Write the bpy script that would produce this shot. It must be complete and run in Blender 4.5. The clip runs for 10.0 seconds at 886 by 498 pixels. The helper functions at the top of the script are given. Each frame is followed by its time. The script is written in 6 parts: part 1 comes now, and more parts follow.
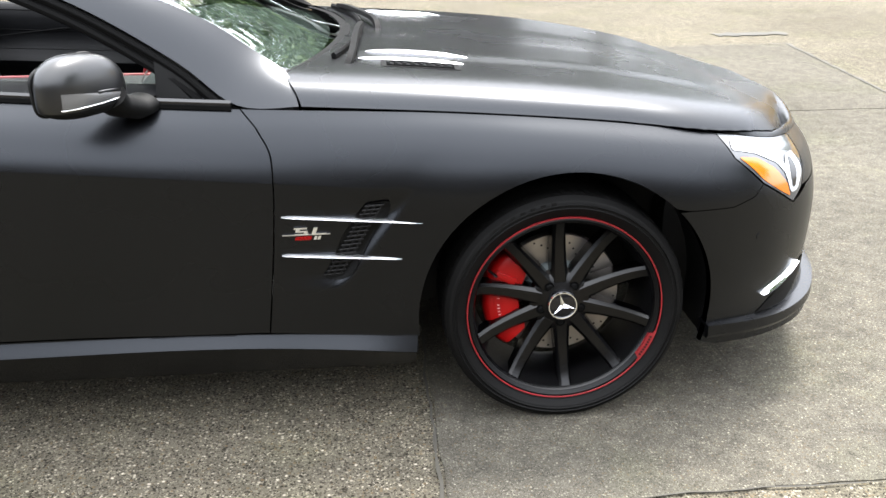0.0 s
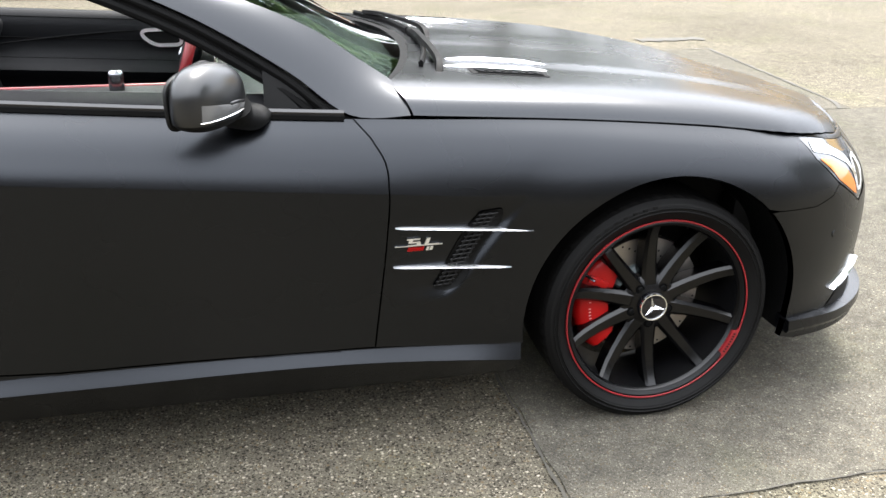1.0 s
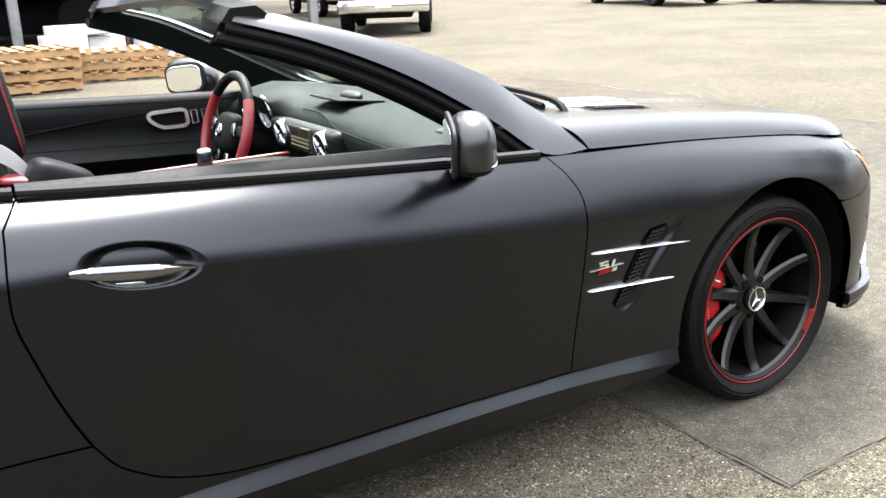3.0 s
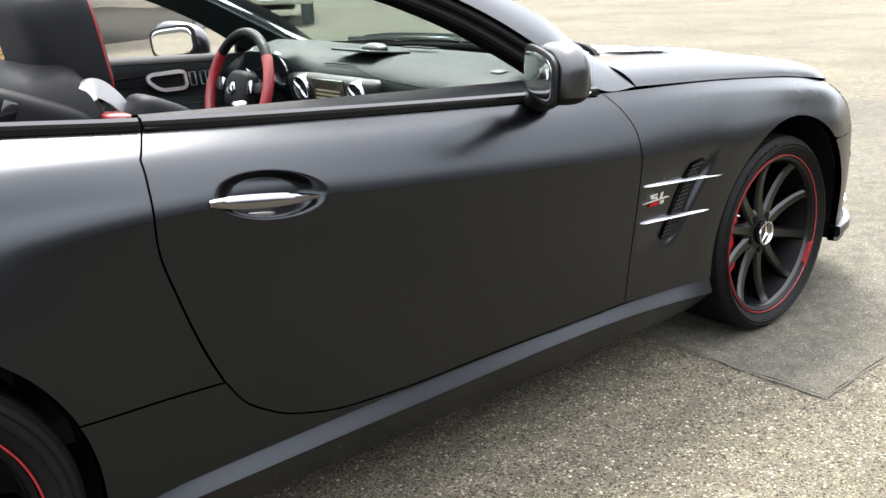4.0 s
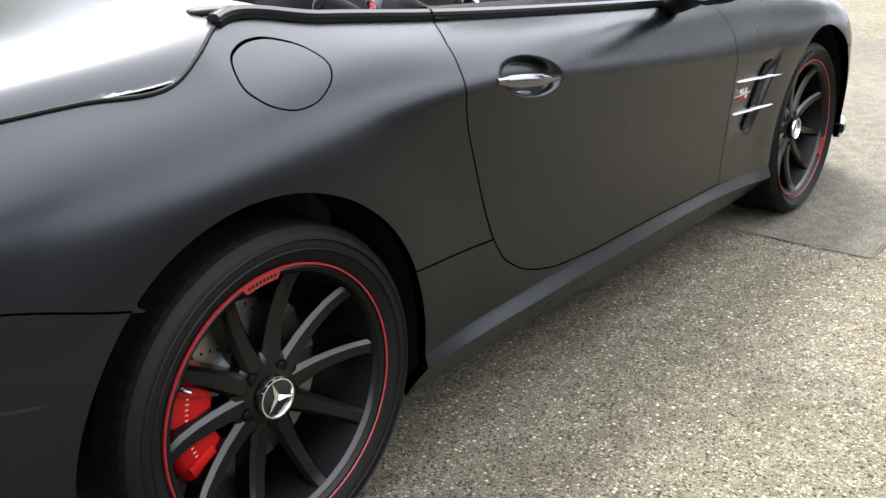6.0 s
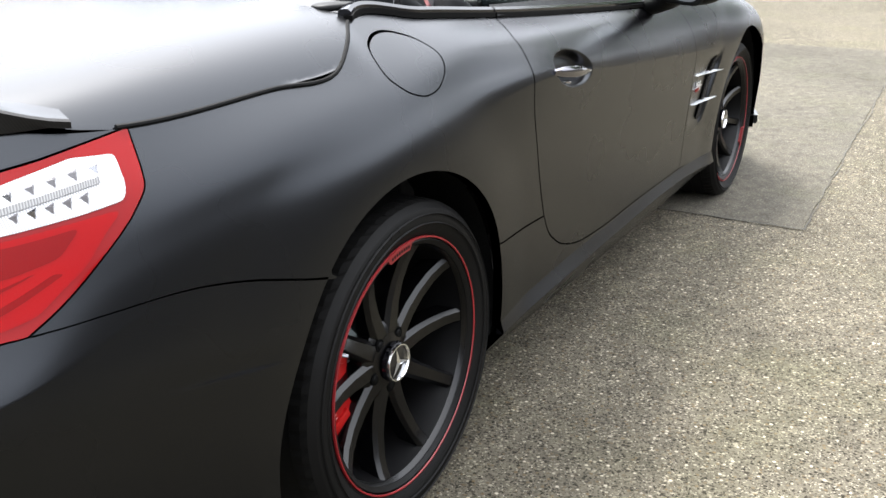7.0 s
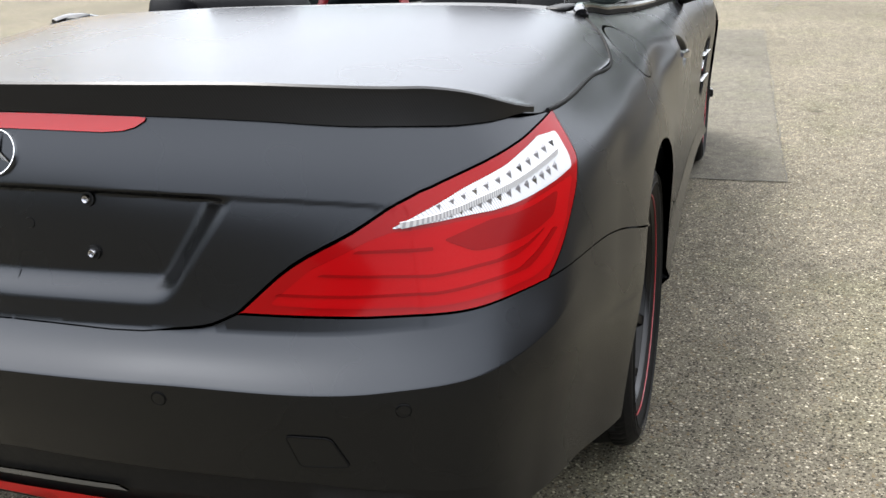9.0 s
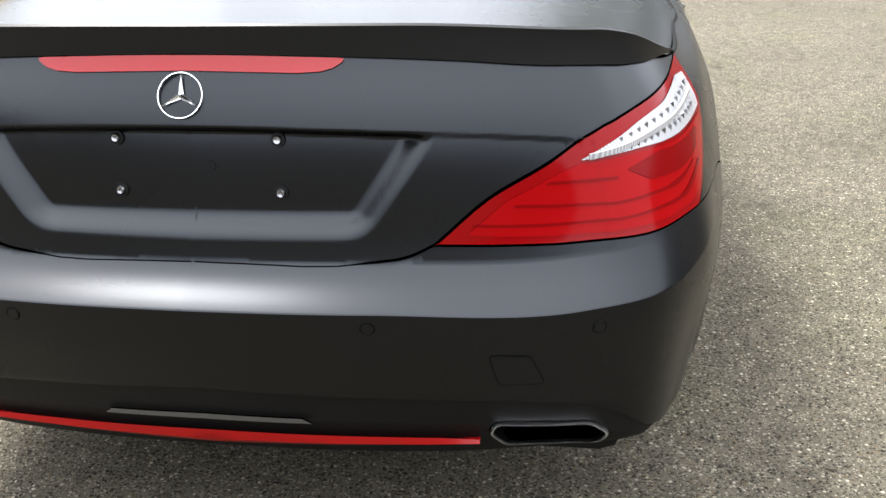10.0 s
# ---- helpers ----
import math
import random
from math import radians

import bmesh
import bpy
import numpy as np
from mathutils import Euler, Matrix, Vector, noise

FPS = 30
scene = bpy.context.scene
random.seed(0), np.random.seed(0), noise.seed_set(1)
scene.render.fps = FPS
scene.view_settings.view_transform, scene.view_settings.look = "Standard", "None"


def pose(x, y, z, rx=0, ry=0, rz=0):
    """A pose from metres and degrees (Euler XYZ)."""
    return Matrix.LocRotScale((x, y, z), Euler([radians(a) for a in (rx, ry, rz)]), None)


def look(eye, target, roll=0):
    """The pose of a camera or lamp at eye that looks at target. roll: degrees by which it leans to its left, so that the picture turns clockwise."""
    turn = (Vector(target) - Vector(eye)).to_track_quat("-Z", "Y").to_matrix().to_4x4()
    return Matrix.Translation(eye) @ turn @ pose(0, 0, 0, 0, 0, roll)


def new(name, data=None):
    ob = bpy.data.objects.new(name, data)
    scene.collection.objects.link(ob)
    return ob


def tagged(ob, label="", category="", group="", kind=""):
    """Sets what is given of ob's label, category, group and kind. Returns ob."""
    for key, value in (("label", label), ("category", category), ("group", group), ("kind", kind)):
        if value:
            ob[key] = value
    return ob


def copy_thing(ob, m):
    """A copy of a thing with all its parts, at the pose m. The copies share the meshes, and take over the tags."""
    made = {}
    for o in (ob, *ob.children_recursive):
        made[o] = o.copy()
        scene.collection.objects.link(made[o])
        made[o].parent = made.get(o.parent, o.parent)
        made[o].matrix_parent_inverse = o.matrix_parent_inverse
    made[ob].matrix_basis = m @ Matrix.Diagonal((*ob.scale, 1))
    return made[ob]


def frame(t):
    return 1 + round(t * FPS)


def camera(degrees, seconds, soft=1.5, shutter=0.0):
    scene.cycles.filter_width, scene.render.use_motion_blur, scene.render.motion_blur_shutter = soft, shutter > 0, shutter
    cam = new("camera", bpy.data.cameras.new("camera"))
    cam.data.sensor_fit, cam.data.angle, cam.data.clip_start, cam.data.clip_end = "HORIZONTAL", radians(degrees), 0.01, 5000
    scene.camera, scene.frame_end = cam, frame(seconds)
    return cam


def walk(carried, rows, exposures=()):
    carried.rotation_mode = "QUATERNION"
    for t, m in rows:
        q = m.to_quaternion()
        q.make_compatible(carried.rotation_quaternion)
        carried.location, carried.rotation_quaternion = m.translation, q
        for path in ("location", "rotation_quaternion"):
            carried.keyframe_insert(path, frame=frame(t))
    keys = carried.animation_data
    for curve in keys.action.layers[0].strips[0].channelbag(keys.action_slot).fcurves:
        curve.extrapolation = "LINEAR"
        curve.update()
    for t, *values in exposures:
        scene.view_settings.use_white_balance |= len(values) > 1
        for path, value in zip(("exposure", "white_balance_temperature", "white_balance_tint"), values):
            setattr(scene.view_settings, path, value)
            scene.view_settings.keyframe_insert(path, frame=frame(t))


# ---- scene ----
cam = camera(51.0, 10.0)
PATH = [
    (0, (-0.515, -3.056, 1.382), (-0.353, -1.202, 0.649), -0.4),
    (0.5, (-0.78, -3.035, 1.369), (-0.483, -1.199, 0.633), 0.3),
    (1, (-1.083, -2.954, 1.384), (-0.662, -1.137, 0.662), 0.7),
    (1.5, (-1.427, -2.93, 1.398), (-0.851, -1.146, 0.702), -0.3),
    (2, (-1.69, -2.822, 1.381), (-0.964, -1.09, 0.695), -0.9),
    (3.3, (-2.384, -2.546, 1.293), (-1.29, -0.965, 0.742), -2.1),
    (3.5, (-2.468, -2.486, 1.254), (-1.318, -0.947, 0.7), -1.9),
    (4, (-2.686, -2.391, 1.227), (-1.462, -0.926, 0.631), -2.3),
    (4.5, (-2.952, -2.368, 1.223), (-1.649, -0.985, 0.599), -3.5),
    (5, (-3.135, -2.263, 1.193), (-1.754, -0.975, 0.535), -2.3),
    (5.5, (-3.311, -2.128, 1.187), (-1.922, -0.885, 0.464), -3.0),
    (5.7, (-3.383, -2.098, 1.183), (-1.99, -0.855, 0.467), -2.8),
    (6.8, (-3.926, -1.852, 1.18), (-2.347, -0.82, 0.514), -0.3),
    (7, (-3.98, -1.757, 1.191), (-2.359, -0.812, 0.5), -0.8),
    (7.5, (-4.159, -1.599, 1.214), (-2.49, -0.738, 0.525), -1.9),
    (8, (-4.407, -1.46, 1.239), (-2.697, -0.674, 0.562), -1.8),
    (8.5, (-4.515, -1.278, 1.236), (-2.766, -0.563, 0.578), -2.9),
    (9, (-4.642, -1.078, 1.245), (-2.867, -0.469, 0.554), -3.2),
    (9.5, (-4.815, -0.83, 1.246), (-2.997, -0.403, 0.528), -2.3),
    (10, (-4.867, -0.596, 1.25), (-3.044, -0.316, 0.478), -1.6),
]
walk(cam, [(t, look(eye, target, roll)) for t, eye, target, roll in PATH],
     exposures=[(0, 3.28), (2, 3.34), (5.5, 3.42), (7, 3.08), (7.5, 2.86), (8, 2.76), (8.5, 2.76), (9, 2.86), (10, 2.9)])


# ---- world and light ----
world = bpy.data.worlds.new("overcast_sky")
scene.world = world
world.use_nodes = True
wn = world.node_tree.nodes
sky = wn.new("ShaderNodeTexSky")
sky.sky_type, sky.sun_disc = "NISHITA", False
sky.sun_elevation, sky.sun_rotation = radians(62), radians(31)
sky.air_density, sky.dust_density, sky.ozone_density = 1.0, 4.0, 1.0
haze = wn.new("ShaderNodeMix")
haze.data_type, haze.inputs[0].default_value = "RGBA", 0.7
cloud = wn.new("ShaderNodeValToRGB")                   # an overcast dome: brighter overhead than at the horizon
cloud.color_ramp.elements[0].position, cloud.color_ramp.elements[0].color = 0.0, (6.6, 7.0, 7.8, 1)
cloud.color_ramp.elements[1].position, cloud.color_ramp.elements[1].color = 0.92, (23.0, 23.5, 24.5, 1)
way, height = wn.new("ShaderNodeTexCoord"), wn.new("ShaderNodeSeparateXYZ")
world.node_tree.links.new(way.outputs["Generated"], height.inputs[0])
world.node_tree.links.new(height.outputs["Z"], cloud.inputs[0])
world.node_tree.links.new(cloud.outputs[0], haze.inputs[7])
world.node_tree.links.new(sky.outputs[0], haze.inputs[6])
world.node_tree.links.new(haze.outputs[2], wn["Background"].inputs[0])
wn["Background"].inputs[1].default_value = 0.052
sun = new("sun", bpy.data.lights.new("sun", "SUN"))
sun.data.energy, sun.data.angle, sun.data.color = 1.5, radians(20), (1.0, 0.98, 0.95)
sun.matrix_world = look((2.2, 3.6, 8.0), (0, 0, 0))


# ---- materials ----
class Nodes:
    """Short hand for a node material."""

    def __init__(self, name):
        self.m = bpy.data.materials.new(name)
        self.m.use_nodes = True
        self.t = self.m.node_tree
        self.b = self.t.nodes["Principled BSDF"]
        self.co = None

    def node(self, kind, **values):
        n = self.t.nodes.new("ShaderNode" + kind)
        for k, v in values.items():
            n.inputs[k.replace("_", " ")].default_value = v
        return n

    def coord(self):
        if self.co is None:
            self.co = self.t.nodes.new("ShaderNodeTexCoord").outputs["Object"]
        return self.co

    def link(self, a, b):
        self.t.links.new(a, b)

    def noise(self, scale, detail=4.0, rough=0.55):
        n = self.node("TexNoise", Scale=scale, Detail=detail, Roughness=rough)
        self.link(self.coord(), n.inputs["Vector"])
        return n.outputs["Fac"]

    def ramp(self, fac, *stops):
        n = self.t.nodes.new("ShaderNodeValToRGB")
        e = n.color_ramp.elements
        while len(e) < len(stops):
            e.new(0.5)
        for i, (p, c) in enumerate(stops):
            e[i].position, e[i].color = p, (*c, 1) if len(c) == 3 else c
        self.link(fac, n.inputs[0])
        return n.outputs[0]

    def mix(self, fac, a, b, mode="MIX"):
        n = self.t.nodes.new("ShaderNodeMix")
        n.data_type, n.blend_type = "RGBA", mode
        for sock, v in ((n.inputs[0], fac), (n.inputs[6], a), (n.inputs[7], b)):
            if isinstance(v, bpy.types.NodeSocket):
                self.link(v, sock)
            else:
                sock.default_value = v if isinstance(v, float) else (*v, 1)
        return n.outputs[2]

    def bump(self, height, strength, distance=0.002, under=None):
        n = self.node("Bump", Strength=strength, Distance=distance)
        self.link(height, n.inputs["Height"])
        if under is not None:
            self.link(under, n.inputs["Normal"])
        self.link(n.outputs[0], self.b.inputs["Normal"])
        return n.outputs[0]

    def set(self, **values):
        for k, v in values.items():
            self.b.inputs[k.replace("_", " ")].default_value = (*v, 1) if isinstance(v, tuple) and len(v) == 3 else v
        return self


def plain(name, color, rough=0.5, metal=0.0, grain=0.0, scale=400.0, vary=0.12, spec=0.5):
    """A surface with slight variation of tone and gloss at two scales, and fine grain."""
    n = Nodes(name)
    n.set(Base_Color=color, Roughness=rough, Metallic=metal, Specular_IOR_Level=spec)
    if vary:
        big, fine = n.noise(6.0, 3), n.noise(90.0, 3)
        lo, hi = tuple(c * (1 - vary) for c in color), tuple(min(1, c * (1 + vary)) for c in color)
        c = n.ramp(big, (0.35, lo), (0.65, hi))
        n.link(n.mix(0.25, c, n.ramp(fine, (0.3, lo), (0.7, hi))), n.b.inputs["Base Color"])
        n.link(n.ramp(fine, (0.3, (rough * 0.93,) * 3), (0.7, (min(1, rough * 1.07),) * 3)), n.b.inputs["Roughness"])
    if grain:
        n.bump(n.noise(scale, 3), grain, 0.001)
    return n.m


paint = Nodes("matte_black_paint").set(Base_Color=(0.0006, 0.0006, 0.0008), Specular_IOR_Level=0.34, Specular_Tint=(0.87, 0.92, 1.0))
paint.link(paint.ramp(paint.noise(2.5, 3), (0.3, (0.255,) * 3), (0.7, (0.285,) * 3)), paint.b.inputs["Roughness"])
PAINT = paint.m
BLACK = plain("black_plastic", (0.0025, 0.0025, 0.0025), 0.55, 0, 0.08, 700, 0.12, 0.18)
GLOSS = plain("gloss_black_trim", (0.003, 0.003, 0.004), 0.12, 0, 0, 1, 0)
RUBBER = plain("tyre_rubber", (0.0030, 0.0029, 0.0028), 0.6, 0, 0.15, 500, 0.2, 0.10)
SEAL = plain("rubber_seal", (0.0025, 0.0025, 0.0025), 0.6, 0, 0.05, 500, 0.1, 0.06)
WHEEL = plain("satin_black_alloy", (0.0006, 0.0006, 0.0008), 0.26, 0.0, 0, 900, 0, 0.27)
ALLOY = plain("satin_black_wheel_barrel", (0.0012, 0.0012, 0.0014), 0.42, 0.0, 0.02, 900, 0.08, 0.18)
CHROME = plain("polished_chrome", (0.86, 0.87, 0.88), 0.10, 1.0, 0, 1, 0)
HANDLE = plain("dark_satin_chrome", (0.17, 0.165, 0.18), 0.14, 1.0, 0, 600, 0)
SATIN = plain("satin_metal", (0.27, 0.27, 0.285), 0.2, 1.0, 0, 600, 0)
RED = plain("red_paint", (0.202, 0.0025, 0.0025), 0.35, 0, 0.02, 500, 0.06, 0.2)
REDRING = plain("red_rim_stripe", (0.143, 0.0042, 0.0067), 0.45, 0, 0, 1, 0.06)
DISC = plain("brake_disc_steel", (0.28, 0.255, 0.23), 0.36, 0.9, 0.08, 300, 0.15)
HAT = plain("cast_iron_hub", (0.10, 0.12, 0.12), 0.6, 0.3, 0.2, 200, 0.15)
LEATHER = plain("black_leather", (0.0028, 0.0029, 0.0034), 0.55, 0, 0.35, 260, 0.12, 0.10)
DASH = plain("grey_green_dash_leather", (0.0045, 0.0066, 0.0066), 0.6, 0, 0.3, 320, 0.1, 0.06)
REDLEATHER = plain("red_leather", (0.126, 0.0042, 0.0059), 0.45, 0, 0.3, 300, 0.1)
CARPET = plain("black_carpet", (0.004, 0.004, 0.004), 0.95, 0, 0.5, 500)
SILVER = plain("silver_trim", (0.84, 0.85, 0.87), 0.32, 1.0, 0, 1, 0)
BARREL = plain("black_wheel_barrel", (0.0012, 0.0012, 0.0012), 0.8, 0, 0, 1, 0, 0.03)
WHITEMARK = plain("white_marking", (0.78, 0.76, 0.76), 0.5, 0, 0, 1, 0)
FADED = plain("faded_white_print", (0.40, 0.20, 0.19), 0.5, 0, 0, 1, 0)
SCREEN = plain("display_glass", (0.022, 0.022, 0.016), 0.08, 0, 0, 1, 0)


def glass(name, color, rough=0.0, alpha=1.0):
    n = Nodes(name)
    n.set(Base_Color=color, Roughness=rough, Transmission_Weight=1.0, IOR=1.45)
    return n.m


CLEAR = glass("clear_glass", (0.95, 0.98, 0.96))
WIND = glass("green_tinted_glass", (0.62, 0.74, 0.68))
REDLENS = Nodes("red_lens_plastic").set(Base_Color=(0.140, 0.0009, 0.0015), Roughness=0.1, Specular_IOR_Level=0.10, Coat_Weight=0.07, Coat_Roughness=0.03).m
prism = Nodes("frosted_prism_lens").set(Base_Color=(0.55, 0.55, 0.55), Roughness=0.22, Coat_Weight=0.3, Coat_Roughness=0.03)
flute = prism.node("TexWave", Scale=90.0)                # fine flutes in the lens
prism.link(prism.coord(), flute.inputs["Vector"])
prism.link(prism.ramp(flute.outputs["Fac"], (0.2, (0.21, 0.21, 0.22)), (0.7, (0.37, 0.37, 0.37))), prism.b.inputs["Base Color"])
prism.bump(flute.outputs["Fac"], 0.4, 0.001)
PRISM = prism.m
CLEARLENS = Nodes("clear_lens_plastic").set(Base_Color=(0.38, 0.39, 0.40), Roughness=0.14, Metallic=0.15).m
AMBER = Nodes("amber_lens_plastic").set(Base_Color=(0.38, 0.10, 0.003), Roughness=0.12, Coat_Weight=0.5).m


def carbon():
    n = Nodes("carbon_weave")
    n.set(Roughness=0.4, Specular_IOR_Level=0.2)
    w = n.node("TexWave", Scale=95.0)
    m = n.node("Mapping")
    m.inputs["Rotation"].default_value = (0, radians(35), radians(40))
    n.link(n.coord(), m.inputs[0])
    n.link(m.outputs[0], w.inputs["Vector"])
    n.link(n.ramp(w.outputs["Fac"], (0.2, (0.0012, 0.0012, 0.0012)), (0.8, (0.0055, 0.0053, 0.0053))), n.b.inputs["Base Color"])
    return n.m


CARBON = carbon()


def mesh_material():
    """Black honeycomb grille texture for the hood outlets."""
    return plain("black_grille", (0.0012, 0.0012, 0.0012), 0.5, 0, 0, 1, 0, 0.1)


GRILLE = mesh_material()


def aggregate(name, stone_lo, stone_hi, paste, scale, strength, tone=1.0):
    """Worn paving with exposed stones, stains and fine grit."""
    n = Nodes(name)
    v = n.t.nodes.new("ShaderNodeTexVoronoi")
    v.inputs["Scale"].default_value = scale
    n.link(n.coord(), v.inputs["Vector"])
    v2 = n.t.nodes.new("ShaderNodeTexVoronoi")
    v2.inputs["Scale"].default_value = scale * 2.7
    n.link(n.coord(), v2.inputs["Vector"])
    sep = n.t.nodes.new("ShaderNodeSeparateColor")
    n.link(v.outputs["Color"], sep.inputs[0])
    sep2 = n.t.nodes.new("ShaderNodeSeparateColor")
    n.link(v2.outputs["Color"], sep2.inputs[0])
    warm, tan = tuple(c * 1.4 for c in paste), (paste[0] * 1.35, paste[1] * 1.12, paste[2] * .85)
    stone = n.ramp(sep.outputs[0], (0.0, stone_lo), (0.20, tuple(c * 1.5 for c in stone_lo)), (0.34, paste), (0.55, tan), (0.74, warm), (0.87, tuple(c * 2.0 for c in paste)), (0.94, stone_hi), (1.0, tuple(min(1, c * 1.35) for c in stone_hi)))
    small = n.ramp(sep2.outputs[1], (0.0, stone_lo), (0.12, tuple(c * 1.6 for c in stone_lo)), (0.26, paste), (0.90, warm), (1.0, stone_hi))
    inside = n.ramp(v.outputs["Distance"], (0.30, (1, 1, 1)), (0.48, (0, 0, 0)))
    pick = n.ramp(sep.outputs[1], (0.34, (0, 0, 0)), (0.42, (1, 1, 1)))
    both = n.mix(1.0, inside, pick, "MULTIPLY")
    base = n.mix(both, small, stone)
    worn = n.ramp(n.noise(14.0, 4, 0.6), (0.3, (0.78, 0.77, 0.76)), (0.7, (1.22, 1.2, 1.17)))
    base = n.mix(1.0, base, worn, "MULTIPLY")
    grit = n.noise(420.0, 2, 0.7)
    base = n.mix(0.4, base, n.ramp(grit, (0.3, (0.45,) * 3), (0.7, (1.35,) * 3)), "MULTIPLY")
    stain = n.ramp(n.noise(0.55, 5, 0.6), (0.32, (0.78, 0.78, 0.77)), (0.55, (1, 1, 1)), (0.75, (1.14, 1.13, 1.10)))
    base = n.mix(1.0, base, stain, "MULTIPLY")
    spot = n.ramp(n.noise(3.2, 6, 0.65), (0.28, (0.6, 0.6, 0.6)), (0.42, (1, 1, 1)))
    base = n.mix(0.7, base, spot, "MULTIPLY")
    moss = n.ramp(n.noise(1.7, 5, 0.6), (0.50, (1, 1, 1)), (0.68, (0.97, 1.0, 0.92)))
    base = n.mix(1.0, base, moss, "MULTIPLY")
    n.link(base, n.b.inputs["Base Color"])
    n.set(Roughness=0.95, Specular_IOR_Level=0.08)
    h = n.mix(0.4, both, n.ramp(grit, (0.2, (0, 0, 0)), (0.8, (1, 1, 1))))
    n.bump(h, strength, 0.004)
    return n.m


PAVING = aggregate("exposed_aggregate_paving", (0.0160, 0.0142, 0.0108), (0.225, 0.206, 0.168), (0.0685, 0.0622, 0.0478), 92.0, 0.9)
PATCH = aggregate("smooth_repair_paving", (0.029, 0.0270, 0.0215), (0.133, 0.125, 0.104), (0.0535, 0.0503, 0.0420), 130.0, 0.5)
CRACK = plain("dark_joint_fill", (0.036, 0.033, 0.026), 0.95, 0, 0.6, 80, 0.3)


# ---- body shell: plan outline and profiles ----
def spline(xs, ys):
    """Natural-looking cubic through points (monotone-limited Hermite slopes)."""
    xs, ys = np.asarray(xs, float), np.asarray(ys, float)
    h = np.diff(xs)
    s = (np.diff(ys, axis=0).T / h).T
    m = np.zeros_like(ys)
    w = h[1:] + h[:-1]
    m[1:-1] = ((s[:-1].T * h[1:] + s[1:].T * h[:-1]) / w).T
    m[0], m[-1] = s[0], s[-1]

    def f(x):
        x = np.asarray(x, float)
        i = np.clip(np.searchsorted(xs, x) - 1, 0, len(xs) - 2)
        hh = h[i]
        t = (x - xs[i]) / hh
        for _ in range(ys.ndim - 1):
            t, hh = t[..., None], hh[..., None]
        return ys[i] * (2 * t**3 - 3 * t**2 + 1) + m[i] * hh * (t**3 - 2 * t**2 + t) + ys[i + 1] * (3 * t**2 - 2 * t**3) + m[i + 1] * hh * (t**3 - t**2)
    return f


OUT = np.array([(-3.67, -0.15), (-3.67, 0.0), (-3.655, 0.28), (-3.585, 0.62), (-3.52, 0.74), (-3.40, 0.815), (-3.2, 0.862), (-2.85, 0.903), (-2.5, 0.906),
                (-2.1, 0.893), (-1.5, 0.886), (-0.8, 0.889), (-0.3, 0.902), (0.1, 0.905), (0.35, 0.888), (0.555, 0.82), (0.715, 0.69), (0.825, 0.5), (0.89, 0.26), (0.912, 0.0), (0.912, -0.15)])
_c = np.concatenate([[0], np.cumsum(np.linalg.norm(np.diff(OUT, axis=0), axis=1))])
_f = spline(_c, OUT)
_s = np.linspace(0, _c[-1], 1600)
_p = _f(_s)
_a = np.concatenate([[0], np.cumsum(np.linalg.norm(np.diff(_p, axis=0), axis=1))])
_a = _a - np.interp(-1.5, _p[:, 0], _a) - 1.5          # on the flank u runs like x
plan = spline(_a[::4], _p[::4])
U_REAR = float(np.interp(0.0, _p[:400, 1], _a[:400]))
U_FRONT = float(np.interp(0.0, -_p[1200:, 1], _a[1200:]))

def smooth(a, b, x):
    t = np.clip((x - a) / (b - a), 0, 1)
    return t * t * (3 - 2 * t)


hood_edge = spline([-.85, -.66, -.2, .15, .38, .55, .665, .76, .90], [.812, .808, .815, .812, .792, .70, .575, .37, .25])
hood_low = spline([-.85, -.66, -.2, .15, .38, .55, .665, .80, .90], [.890, .877, .850, .818, .784, .752, .718, .684, .66])
hood_rise = spline([-.85, -.66, -.2, .15, .38, .665, .80, .90], [.066, .064, .061, .057, .053, .052, .060, .06])
deck_edge = spline([-3.7, -3.45, -3.117, -2.9, -2.67, -2.45], [.74, .75, .768, .783, .795, .80])
deck_low = spline([-3.7, -3.45, -3.117, -2.9, -2.67, -2.45], [.865, .885, .903, .918, .932, .94])


def hood(x, y):
    e = np.maximum(hood_edge(x) - np.abs(y), 0)
    q = np.abs(y)
    dome = .007 * smooth(.50, .40, q) * smooth(-.8, -.4, x) * smooth(.75, .3, x) - .004 * smooth(.2, .05, q)
    return hood_low(x) + hood_rise(x) * (1 - np.exp(-e / .042)) + .012 * (1 - (q / .8) ** 2) + dome


def deck(x, y):
    e = np.maximum(deck_edge(x) - np.abs(y), 0)
    return deck_low(x) + .075 * (1 - np.exp(-e / .06)) + .028 * (1 - (np.abs(y) / .8) ** 2)


# stations: u, then nine (inset, height) pairs from the underside to the top edge
STATIONS = []


def station(u, *row):
    STATIONS.append((u, np.array(row, float).reshape(9, 2)))


station(U_REAR - 0.2, .16, .20, .045, .40, .024, .47, .012, .54, .007, .585, .004, .625, .078, .676, .101, .87, .150, .989)
station(U_REAR, .16, .20, .045, .40, .024, .47, .012, .54, .007, .585, .004, .625, .078, .676, .101, .87, .150, .989)
station(U_REAR + .30, .16, .20, .045, .40, .024, .47, .012, .54, .007, .585, .004, .622, .078, .674, .101, .868, .153, .984)
station(U_REAR + .62, .16, .20, .045, .37, .022, .44, .012, .53, .006, .58, .006, .61, .075, .670, .121, .855, .179, .971)
station(U_REAR + .80, .14, .20, .035, .32, .016, .42, .008, .52, .004, .58, .006, .62, .040, .69, .115, .85, .184, .964)
